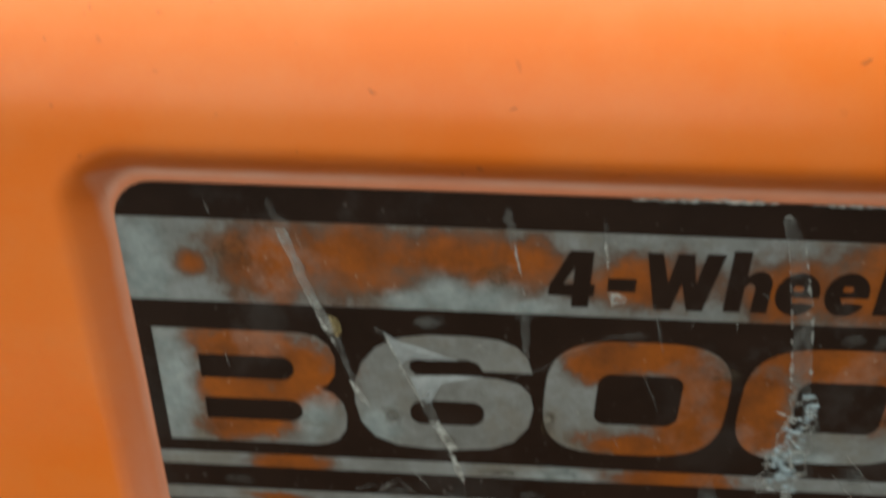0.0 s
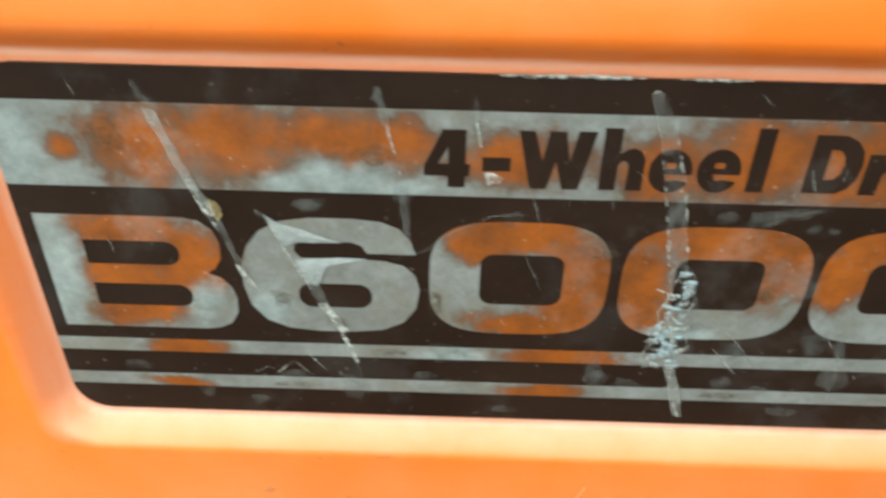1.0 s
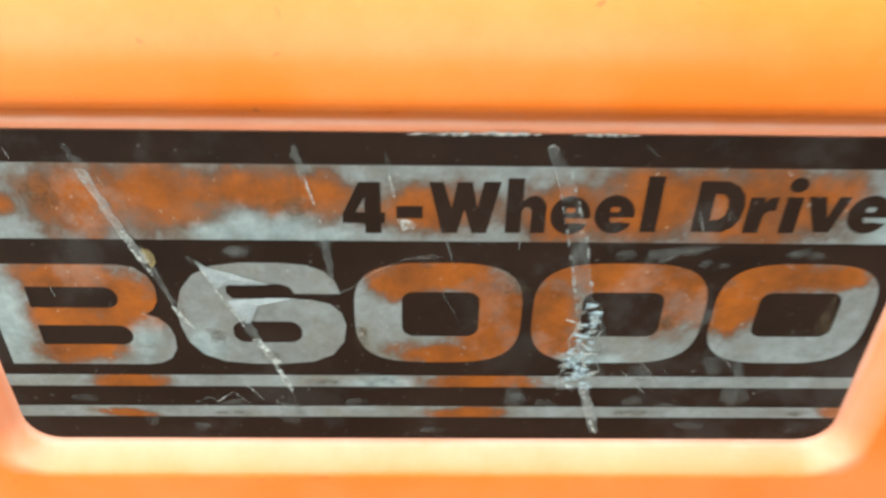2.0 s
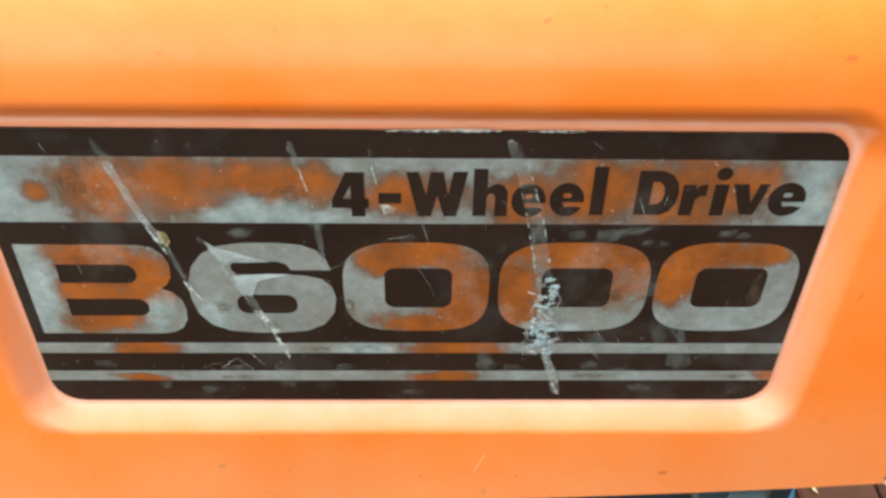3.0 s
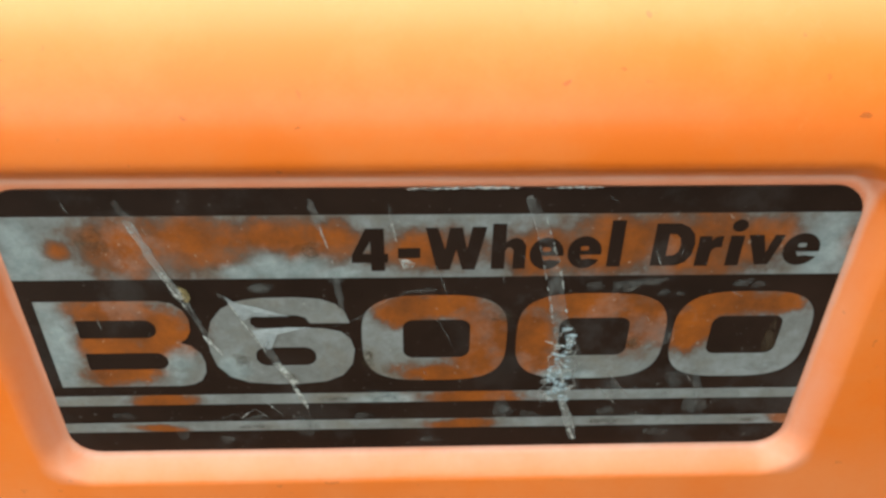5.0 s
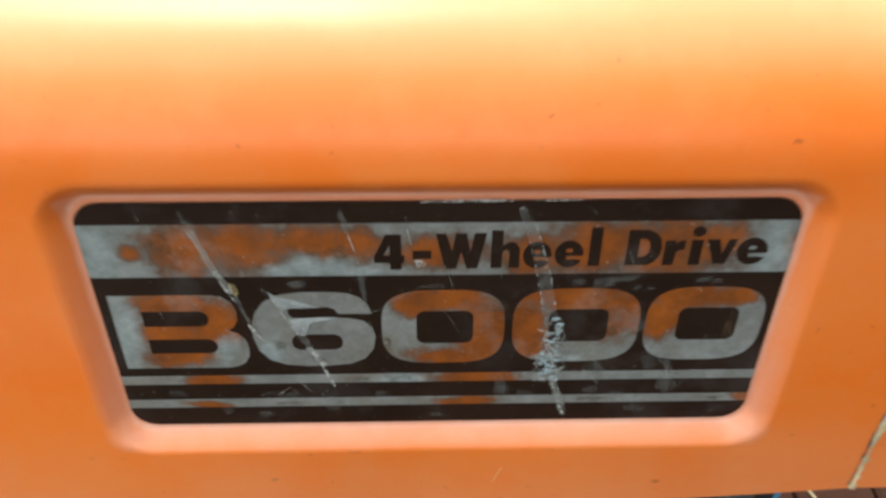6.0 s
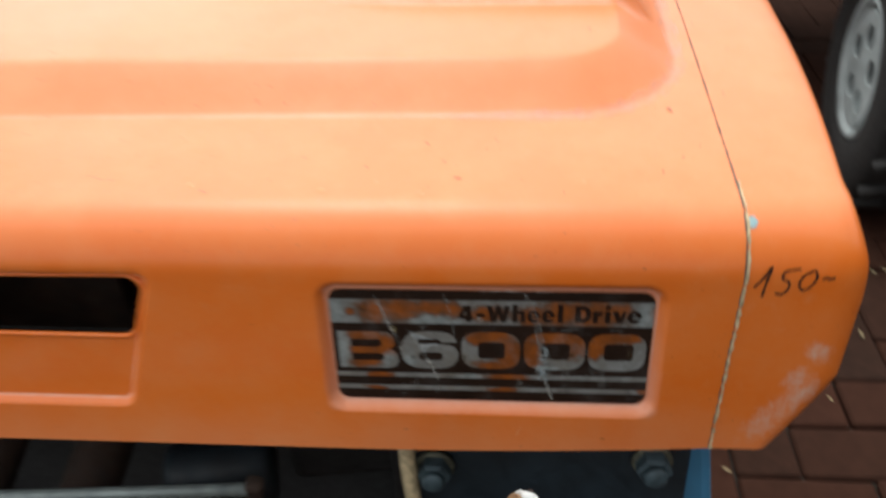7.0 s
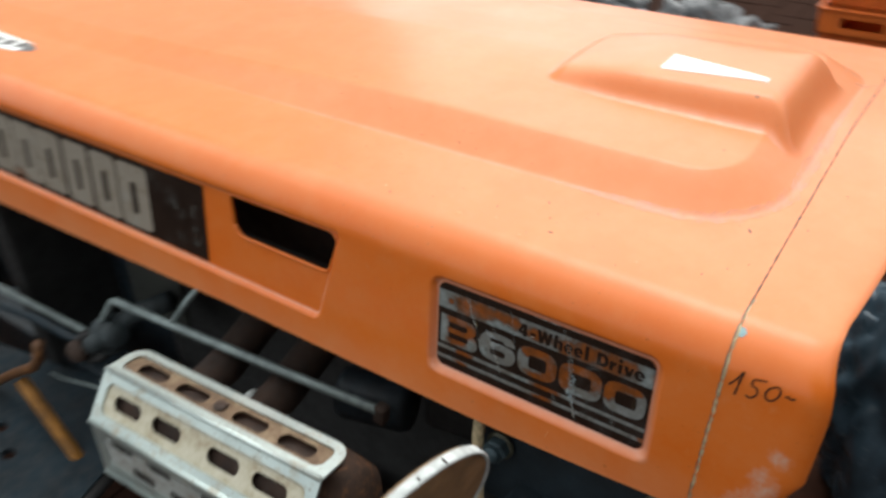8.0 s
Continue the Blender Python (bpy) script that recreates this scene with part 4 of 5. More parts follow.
part("white_label", hood_patch(0.050, 0.121, 0.1985, 0.2265, 0.0004, 0.006, 0.22), PAPER, tractor, "plain white paper label stuck on the scoop")
small = part("small_sign", hood_patch(-0.600, -0.520, 0.040, 0.072, 0.0004, 0.010, 0.55), PAPER, tractor, "white sign with grey unreadable print on the hood's top")
part("sign_end", hood_patch(-0.5195, -0.505, 0.0505, 0.0675, 0.0004, 0.006, 0.25, 4, 4), GREY_PRINT, small, "dark pointed end")
for k in range(4):
    part("print_bar", hood_patch(-0.594 + 0.020 * k, -0.580 + 0.020 * k, 0.046 + 0.0025 * k, 0.063 + 0.001 * k, 0.0007, 0.004, 0.7), GREY_PRINT, small)

# flecks of dirt, pale nicks and old wax on the hood's top
DIRT = torn_film("dried dirt", (0.22, 0.088, 0.042), 0.5, 1.0, 500.0)
NICK = plain("pale paint nick", (0.74, 0.34, 0.14), 0.7, 0, 0.2, 300.0)
WAX = torn_film("old pale wax", (0.80, 0.60, 0.48), 0.02, 0.34, 70.0)


def on_top(x, y, lift):
    return Vector((x, y, float(top_height(np.array([x]), np.array([y]))[0]) + lift))


def fleck(x, y, length, width, turn, material, name, seed):
    """A small ragged flake that lies on the hood's top."""
    rng = random.Random(seed)
    bm = bmesh.new()
    ring = []
    for k in range(9):
        a = k * math.tau / 9
        u, v = length / 2 * math.cos(a) * rng.uniform(0.5, 1.1), width / 2 * math.sin(a) * rng.uniform(0.5, 1.1)
        ring.append(bm.verts.new(on_top(x + u * math.cos(turn) - v * math.sin(turn), y + u * math.sin(turn) + v * math.cos(turn), 0.00035)))
    bm.faces.new(ring)
    return part(name, bm, material, tractor)


for k, (x, y, size) in enumerate(((0.0556, 0.0351, 2.2), (0.0489, 0.0474, 1.6), (0.1533, 0.0888, 2.8), (0.1808, 0.1036, 1.6), (0.1205, 0.1861, 2.4), (0.0405, 0.0613, 1.8), (-0.1002, 0.0330, 1.8), (-0.0553, 0.0252, 2.0),
                                  (-0.1057, 0.0337, 1.6), (0.1626, 0.0591, 1.2), (0.1776, 0.1761, 1.4), (0.1910, 0.1475, 1.4), (0.1007, 0.3404, 2.2), (-0.2000, 0.0550, 1.6), (0.1180, 0.1400, 2.0), (0.0720, 0.0640, 1.2), (-0.0150, 0.0500, 1.3), (0.1440, 0.0400, 1.3))):
    fleck(x, y, size * MM * 1.7, size * MM * 0.75, 0.9 * math.sin(k * 2.3), DIRT, "dirt_fleck", 900 + k)
SPLASH = torn_film("old splash marks", (0.38, 0.15, 0.065), 0.25, 0.8, 420.0)
splash_rng = random.Random(14)
for k in range(70):
    x, y = splash_rng.uniform(-0.26, 0.158), 0.024 + 0.10 * splash_rng.random() ** 1.6
    size = splash_rng.uniform(0.5, 1.5) * MM
    fleck(x, y, size * splash_rng.uniform(1.0, 2.2), size, splash_rng.uniform(0, 3.1), SPLASH, "splash_mark", 1100 + k)
for k, (x, y, size) in enumerate(((-0.0026, 0.0267, 3.4), (0.0407, 0.0245, 2.4), (0.0200, 0.0330, 1.8), (-0.0620, 0.0300, 2.6), (0.1100, 0.0330, 1.6))):
    fleck(x, y, size * MM * 1.2, size * MM * 0.6, 0.3 * k, NICK, "paint_nick", 950 + k)


def side_fleck(x, z, length, width, turn, material, name, seed):
    """A small ragged mark on the hood's near side or shoulder."""
    rng = random.Random(seed)
    y, h, ns = profile(x)
    n = ns + 14
    bm = bmesh.new()
    ring = []
    for k in range(9):
        a = k * math.tau / 9
        u, v = length / 2 * math.cos(a) * rng.uniform(0.5, 1.1), width / 2 * math.sin(a) * rng.uniform(0.5, 1.1)
        zz = z + u * math.sin(turn) + v * math.cos(turn)
        ring.append(bm.verts.new((x + u * math.cos(turn) - v * math.sin(turn), float(np.interp(zz, h[:n], y[:n])) - 0.0004, zz + 0.0001)))
    bm.faces.new(ring)
    return part(name, bm, material, tractor)


SMUDGE = torn_film("faint brown smudge", (0.34, 0.11, 0.04), 0.05, 0.36, 500.0)
for k, (x, z, size) in enumerate(((0.1332, 0.8190, 2.8), (0.0891, 0.8233, 1.6), (0.0972, 0.8249, 1.2), (0.0345, 0.8188, 1.5), (0.1220, 0.7275, 3.2), (0.0506, 0.8175, 1.2), (-0.0500, 0.8200, 1.6), (0.0100, 0.8260, 1.2), (0.1570, 0.8100, 1.4))):
    side_fleck(x, z, size * MM, size * MM * 0.45, 0.4 * math.sin(k * 1.7), SMUDGE, "smudge", 980 + k)
side_fleck(0.0835, 0.7310, 0.0080, 0.0004, 1.2, NICK, "scratch", 995)


def wax_streak(points, width, seed):
    """A ragged pale streak along the points (x, y) of the hood's top."""
    rng = random.Random(seed)
    bm = bmesh.new()
    rows = []
    for i, (x, y) in enumerate(points):
        p, q = points[max(i - 1, 0)], points[min(i + 1, len(points) - 1)]
        w = Vector((q[0] - p[0], q[1] - p[1])).normalized()
        fade = min(1.0, 4.0 * min(i + 0.4, len(points) - 0.6 - i) / len(points))
        h = width * fade * rng.uniform(0.35, 0.65)
        rows.append([bm.verts.new(on_top(x - w.y * k, y + w.x * k, 0.0003)) for k in (-h, 0.0, h)])
    for r, q in zip(rows, rows[1:]):
        for k in (0, 1):
            bm.faces.new((r[k], r[k + 1], q[k + 1], q[k]))
    return part("wax_streak", bm, WAX, tractor, "pale dried wax along the raised edge")


foot = [(0.02 + 0.083 * k / 14, 0.0835) for k in range(14)] + [(0.103 + 0.0605 * math.sin(a), 0.144 - 0.0605 * math.cos(a)) for a in np.linspace(0, math.pi / 2, 22)] + [(0.1635, 0.144 + 0.15 * k / 24) for k in range(1, 25)]
wax_streak(foot, 0.0085, 41)
wax_streak([(0.157 + 0.0012 * k, 0.318 + 0.0012 * k) for k in range(13)], 0.0050, 43)

# the bead that seals the seam down the side, and the chip beside it
def bead():
    rng = random.Random(5)
    y, z, ns = profile(SEAM, 60, 14, 60)
    n = ns + 14 + 4
    bm = bmesh.new()
    rows = []
    for j in range(n):
        w = rng.uniform(0.0005, 0.0011) if rng.random() > 0.20 else 0.0002
        a, b = np.array([y[max(j - 1, 0)], z[max(j - 1, 0)]]), np.array([y[j + 1], z[j + 1]])
        t = (b - a) / np.hypot(*(b - a))
        out = Vector((0, -t[1], t[0]))
        c = Vector((SEAM + 0.0007 + float(seam_lean(SEAM, z[j])) + rng.uniform(-0.0003, 0.0003), y[j], z[j]))
        rows.append([bm.verts.new(c + Vector((k * w, 0, 0)) + out * e) for k, e in ((-1, -0.0004), (-0.5, 0.0005), (0.6, 0.0005), (1, -0.0004))])
    for r, s in zip(rows, rows[1:]):
        for k in range(3):
            bm.faces.new((r[k], r[k + 1], s[k + 1], s[k]))
    return bm


part("seam_bead", bead(), GASKET, tractor, "cracked yellowed bead in the hood seam")
SEAM_DIRT = plain("dark seam dirt", (0.14, 0.10, 0.075), 0.9, 0, 0.6, 300.0)


def seam_line():
    rng = random.Random(8)
    y, z, ns = profile(SEAM, 60, 14, 60)
    y, z = np.concatenate([y, (2 * CENTRE - y)[-2::-1]]), np.concatenate([z, z[-2::-1]])
    bm = bmesh.new()
    rows = []
    for j in range(1, len(y) - ns - 12):
        t = Vector((0, y[j + 1] - y[j - 1], z[j + 1] - z[j - 1])).normalized()
        out = Vector((0, -t.z, t.y))
        w = rng.uniform(0.00030, 0.00065) * (0.6 if j < ns + 8 else 0.9) if rng.random() > 0.22 else 0.00008
        c = Vector((SEAM - 0.0002 + float(seam_lean(SEAM, z[j])) + rng.uniform(-0.00015, 0.00015), y[j], z[j]))
        rows.append([bm.verts.new(c + Vector((k * w, 0, 0)) + out * 0.00025) for k in (-1, 1)])
    for r, s in zip(rows, rows[1:]):
        bm.faces.new((r[0], r[1], s[1], s[0]))
    return bm


part("seam_line", seam_line(), SEAM_DIRT, tractor, "thin dark line of dirt in the hood seam")
CHIP = plain("bare pale blue metal chip", (0.26, 0.40, 0.42), 0.5, 0, 0.25, 500.0)


def chip():
    y, z, ns = profile(SEAM, 60, 14, 60)
    bm = bmesh.new()
    rows = []
    for j in range(ns + 8, ns + 11):
        t = Vector((0, y[j + 1] - y[j - 1], z[j + 1] - z[j - 1])).normalized()
        out = Vector((0, -t.z, t.y))
        reach = 0.0036 if j == ns + 9 else 0.0020
        rows.append([bm.verts.new(Vector((SEAM + 0.0012 + reach * f, y[j], z[j])) + out * 0.0003) for f in (0, 0.5, 1)])
    for r, q in zip(rows, rows[1:]):
        for k in range(2):
            bm.faces.new((r[k], r[k + 1], q[k + 1], q[k]))
    return bm


part("paint_chip", chip(), CHIP, tractor, "pale chip in the paint at the seam")

# ---- under the hood ----
# an added sheet that keeps the inside of the hood slot dark
part("slot_backing", box((0.62, 0.004, 0.10), pose(-0.44, 0.060, 0.775)), SOOT_SHADE, tractor, "dark brown backing added behind the hood slot")
engine = part("engine_block", box((0.55, 0.26, 0.40), pose(-0.22, 0.2325, 0.50), 0.02), DARK, tractor, "dark greasy engine block")
part("radiator_shroud", box((0.16, 0.40, 0.36), pose(0.09, 0.2325, 0.56), 0.008), DARK, tractor, "black radiator and shroud")
part("firewall", box((0.03, 0.44, 0.42), pose(-0.62, 0.2325, 0.62), 0.006), DARK, tractor)
for k, (x, r) in enumerate(((-0.240, 0.017), (-0.172, 0.017))):
    part("exhaust_pipe", rod([(x + 0.015, 0.12, 0.66), (x + 0.010, 0.06, 0.655), (x, 0.0, 0.62), (x - 0.012, -0.05, 0.60)], r, 18), SOOT_SHADE, engine, "sooty brown exhaust branch", True)
part("side_panel", box((0.085, 0.006, 0.19), pose(-0.395, 0.052, 0.655, 0, 6, 0), 0.003), GREY_GREEN, engine, "dull grey-green sheet panel")
part("fuel_filter", turned([(0.0, -0.03), (0.02, -0.03), (0.022, -0.024), (0.022, 0.024), (0.02, 0.03), (0.0, 0.03)], pose(-0.09, 0.03, 0.635, 0, 90, 15)), DARK_BLUE, engine, "", True)
part("pump_body", box((0.07, 0.06, 0.06), pose(-0.02, 0.07, 0.65, 0, 0, 8), 0.008), DARK, engine)
part("injector_tip", turned([(0.0, 0.0), (0.004, 0.0), (0.004, 0.010), (0.0, 0.012)], pose(-0.190, -0.012, 0.622, 60, 0, 20)), CHALK, engine, "", True)
throttle = part("throttle_rod", rod([(-0.640, -0.004, 0.553), (-0.452, -0.004, 0.563), (-0.446, -0.004, 0.566), (-0.390, -0.004, 0.632), (-0.382, -0.004, 0.636), (-0.300, -0.004, 0.643), (-0.160, -0.004, 0.656), (-0.060, -0.004, 0.6665)], 0.0039), ROD_STEEL, tractor, "bent grey steel throttle rod", True)
part("rod_clip", rod([(-0.300, -0.004, 0.643), (-0.280, 0.006, 0.672), (-0.262, 0.03, 0.70)], 0.003), ROD_STEEL, throttle, "", True)
part("rod_end", box((0.010, 0.010, 0.018), pose(-0.058, -0.002, 0.662, 0, 10, 0), 0.003), BROWN, throttle, "rusty rod end")
lever = part("lever_bracket", turned([(0.0, -0.018), (0.015, -0.018), (0.020, -0.013), (0.021, 0.002), (0.016, 0.011), (0.010, 0.014), (0.009, 0.026), (0.0, 0.028)], pose(-0.418, -0.004, 0.578, 78, 0, 12), 24), CAST, tractor, "dark cast lever bracket", True)
part("bracket_arm", rod([(-0.418, -0.006, 0.578), (-0.385, 0.010, 0.610), (-0.345, 0.03, 0.630)], 0.010, 14), CAST, lever, "", True)
part("clamp_ring", turned([(0.010, -0.006), (0.017, -0.007), (0.019, -0.003), (0.019, 0.003), (0.017, 0.007), (0.010, 0.006), (0.010, -0.006)], pose(-0.440, -0.012, 0.560, 78, 0, 40), 28, False), DARK, lever, "thick dark clamp ring", True)
part("clamp_sleeve", turned([(0.0, -0.020), (0.012, -0.020), (0.0135, -0.017), (0.0135, 0.016), (0.011, 0.020), (0.0, 0.020)], pose(-0.405, -0.008, 0.588, 20, 62, 15), 24), CAST, lever, "grey-blue sleeve", True)
part("pivot_bolt", turned([(0.0, 0), (0.012, 0), (0.0125, 0.006), (0.009, 0.012), (0.0, 0.013)], pose(-0.447, -0.022, 0.560, 90, 0, 10), 14), BROWN, lever, "", True)

part("loose_wire", rod([(-0.4700, -0.050, 0.5375), (-0.4420, -0.051, 0.5432), (-0.4100, -0.049, 0.5520), (-0.3800, -0.047, 0.5585)], 0.0008, 8), ROD_STEEL, tractor, "thin pale loose wire", True)
part("floor_flange", rod([(-0.640, -0.022, 0.541), (-0.608, -0.020, 0.549), (-0.532, -0.020, 0.563), (-0.470, -0.020, 0.566), (-0.4395, -0.016, 0.566)], 0.0048, 10), FLANGE_BLUE, tractor, "rolled blue edge of the foot well", True)

# the bracket below the hood, with its bolts
bracket = part("mounting_bracket", box((0.148, 0.006, 0.09), pose(0.098, 0.010, 0.672, -7), 0.003), DARK_BLUE, tractor, "dark blue painted bracket below the hood")
part("bracket_lip", box((0.100, 0.03, 0.006), pose(0.105, -0.006, 0.652, -7), 0.0025), DARK_BLUE, bracket)


def bolt(x, z):
    m = pose(x, 0.006, z, 83, 0, 0)
    washer = part("bolt", turned([(0.0, 0), (0.0102, 0), (0.0102, 0.0022), (0.0085, 0.0028), (0.0, 0.0028)], m, 28), WASHER, bracket, "painted bolt with an olive washer", True)
    part("bolt_head", turned([(0.0, 0.0028), (0.0088, 0.0028), (0.0090, 0.0090), (0.0078, 0.0108), (0.0, 0.0110)], m, 6), BOLT_STEEL, washer)
    part("bolt_end", turned([(0.0, 0.0110), (0.0060, 0.0110), (0.0058, 0.0140), (0.0048, 0.0150), (0.0, 0.0152)], m, 16), BOLT_STEEL, washer, "", True)


bolt(0.0405, 0.6800)
bolt(0.1515, 0.6895)
part("yellow_hose", rod([(0.0265, 0.006, 0.715), (0.0275, -0.002, 0.690), (0.0315, -0.010, 0.640), (0.038, -0.014, 0.56)], 0.0042), GASKET, tractor, "pale yellow plastic hose", True)
part("grille_mesh", box((0.014, 0.003, 0.05), pose(0.153, 0.026, 0.625), 0.001), DARK, tractor)
strut = part("blue_strut", box((0.040, 0.05, 0.30), pose(0.186, 0.045, 0.55, -6, -8, 0), 0.006), BLUE, tractor, "light blue painted front strut")

# ---- the exhaust and its perforated guard ----
def guard_material():
    n = Nodes("chromed guard plate gone rusty", 0.3, 0.75)
    rust = n.ramp(n.noise(46.0, 8.0, 0.78), [(0.53, 0.0), (0.70, 0.9)])
    grit = n.ramp(n.noise(360.0, 5.0, 0.65), [(0.60, 0.0), (0.70, 0.85)])
    c = n.mix(rust, n.ramp(n.noise(12.0, 5.0), [(0.3, (0.38, 0.45, 0.44)), (0.7, (0.60, 0.68, 0.65))]), (0.34, 0.25, 0.15))
    n.colour(n.mix(grit, c, (0.16, 0.11, 0.07)))
    n.link(n.ramp(rust, [(0.0, 0.34), (1.0, 0.65)]), n.shader.inputs["Roughness"])
    n.link(n.ramp(rust, [(0.0, 0.72), (1.0, 0.15)]), n.shader.inputs["Metallic"])
    n.bump(n.noise(320.0, 4.0), 0.12, 0.0006)
    return n.mat


GUARD = guard_material()


def rust_material():
    """Brown iron with lighter orange scale in ragged patches."""
    n = Nodes("scaly rusty iron", 0.85)
    deep = n.ramp(n.noise(60.0, 7.0, 0.75), [(0.3, (0.020, 0.012, 0.008)), (0.7, (0.065, 0.034, 0.020))])
    scale = n.ramp(n.noise(140.0, 6.0, 0.7, shift=(3, 0, 2)), [(0.52, 0.0), (0.66, 0.8)])
    n.colour(n.mix(scale, deep, (0.17, 0.075, 0.028)))
    n.bump(n.noise(220.0, 6.0, 0.75), 0.6, 0.001)
    return n.mat


RUST = rust_material()


def pan_material(name, dark, mid, light):
    n = Nodes(name, 0.6, 0.15)
    n.colour(n.ramp(n.noise(75.0, 6.0, 0.7), [(0.28, dark), (0.5, mid), (0.72, light)]))
    n.bump(n.noise(260.0, 4.0), 0.15, 0.0006)
    return n.mat


PANS = [pan_material("rust-stained guard recess", (0.065, 0.036, 0.020), (0.155, 0.098, 0.055), (0.28, 0.21, 0.13)),
        pan_material("cream stained guard recess", (0.26, 0.20, 0.12), (0.45, 0.42, 0.32), (0.55, 0.53, 0.44)),
        pan_material("grey stained guard recess", (0.17, 0.12, 0.07), (0.36, 0.37, 0.35), (0.46, 0.48, 0.47))]
GUARD_A, GUARD_B = Vector((-0.223, 0, 0.0)), Vector((-0.012, 0, 0.0))
SECTION = [(-0.078, 0.7060), (-0.1080, 0.7080), (-0.1330, 0.6780), (-0.1360, 0.6300), (-0.118, 0.596)]
guard_length = 0.211
guard_turn = Matrix.Translation((-0.223, -0.078, 0.707)) @ Matrix.Rotation(math.atan2(-0.0145, 0.211), 4, "Y") @ Matrix.Translation((0.223, 0.078, -0.707))
guard = None


def guard_face(a, b, offset, lower=False, top=False):
    """One long face of the guard, between two corners of its section, with a shallow pan and a row of slots."""
    a, b = Vector((0, *a)), Vector((0, *b))
    across = b - a
    w = across.length
    across.normalize()
    out = Vector((0, across.z, -across.y))
    place = lambda u, v, d: guard_turn @ (Vector((-0.223 + u, 0, 0)) + a + across * v + out * (d - 0.0012))  # noqa: E731
    m = 0.20 * w
    slots = []
    for k in range(4):
        c = guard_length * ((0.165, 0.365, 0.635, 0.835)[k] + offset)
        if lower:
            for row, shift in ((0.32, -0.006), (0.70, 0.014)):
                slots.append(rounded(c + shift - 0.0130, w * row - 0.0050, c + shift + 0.0130, w * row + 0.0050, 0.0045)[::-1])
        else:
            slots.append(rounded(c - 0.0150, w * 0.5 - 0.0055, c + 0.0150, w * 0.5 + 0.0055, 0.005)[::-1])
    frame_loop = rounded(0.0, 0.0, guard_length, w, (0.013, 0.013, 0.0008, 0.0008) if top else 0.0008)
    pan_loop = rounded(0.008, m, guard_length - 0.008, w - m, 0.006)
    return place, frame_loop, pan_loop, slots


corners = list(zip(SECTION, SECTION[1:]))
for k, (a, b) in enumerate(corners):
    place, frame_loop, pan_loop, slots = guard_face(a, b, -0.010 * (k == 1), k >= 2, k == 0)
    bm = sheet("guard_face", [frame_loop, pan_loop[::-1]], 0.0014, place)
    if guard is None:
        guard = part("exhaust_guard", bm, GUARD, tractor, "slotted bright metal exhaust guard, rust-stained")
    else:
        part("guard_face", bm, GUARD, guard)
    deep = lambda u, v, d, place=place: place(u, v, d - 0.0016)  # noqa: E731
    part("slotted_pan", sheet("slotted_pan", [rounded(0.0065, 0.14 * (Vector(b) - Vector(a)).length, guard_length - 0.0065, 0.86 * (Vector(b) - Vector(a)).length, 0.007)] + slots, 0.0012, deep), PANS[min(k, 2)], guard, "rust-stained recessed strip with slots")
# dark sheets added behind the faces, so that every slot reads as shade
for a, b in corners:
    place, frame_loop, pan_loop, slots = guard_face(a, b, 0.0)
    wide = (Vector(b) - Vector(a)).length
    part("inner_sleeve", sheet("inner_sleeve", [rounded(0.004, 0.10 * wide, guard_length - 0.004, 0.90 * wide, 0.004)], 0.001, lambda u, v, d, place=place: place(u, v, d - 0.0075)), SOOT_SHADE, guard, "dark sheet added behind the slots for their shade")
for y, z in SECTION[1:4]:
    part("guard_bend", rod([guard_turn @ Vector((-0.2222, y, z)), guard_turn @ Vector((-0.0128, y, z))], 0.0019, 12), GUARD, guard, "", True)
part("muffler", turned([(0.0, 0.0), (0.024, 0.003), (0.031, 0.012), (0.034, 0.03), (0.034, 0.190), (0.032, 0.208), (0.025, 0.215), (0.0, 0.218)], pose(-0.226, -0.084, 0.652, 0, 90 - 3.9, 0)), RUST, tractor, "rusty brown muffler inside its guard", True)

cap_m = Matrix.Translation((0.0703, -0.1361, 0.7524)) @ Vector((math.cos(-0.175) * math.cos(-0.267), math.sin(-0.175) * math.cos(-0.267), math.sin(-0.267))).to_track_quat("Z", "Y").to_matrix().to_4x4()
cap = part("round_cap", turned([(0.0590, -0.0055), (0.0616, -0.0055), (0.0622, -0.001), (0.0616, 0.0002), (0.0605, 0.0), (0.0600, -0.002), (0.0590, -0.0055)], cap_m, 64, False), CHALK, tractor, "round exhaust cap with a chalky white rim", True)
RUSTY_TAN = plain("tan surface rust", (0.23, 0.13, 0.06), 0.75, 0, 0.5, 60.0, 0.4)
part("cap_face", turned([(0.0, -0.0070), (0.0600, -0.0070), (0.0600, -0.0008), (0.03, -0.0004), (0.0, 0.0004)], cap_m, 64), RUSTY_TAN, cap, "rusty brown cap face")
for k in range(11):
    at = radians(38 + 28 * k + 7 * math.sin(k * 2.1))
    part("rim_nick", box((0.0032 if k % 2 else 0.0018, 0.0009, 0.0016), cap_m @ Matrix.Rotation(at, 4, "Z") @ pose(0.0621, 0, -0.0022, 0, 90, 0), 0.0002, 1), INK, cap, "dark nick in the white rim")
part("rivet", turned([(0.0, 0.0), (0.0055, 0.0), (0.0045, 0.002), (0.0, 0.0026)], guard_turn @ pose(-0.1175, -0.093, 0.7055), 16), BROWN, guard, "rusty rivet", True)
part("cap_stem", rod([(0.068, -0.134, 0.755), (0.02, -0.11, 0.62), (0.0, -0.09, 0.45)], 0.012), BROWN, tractor, "", True)

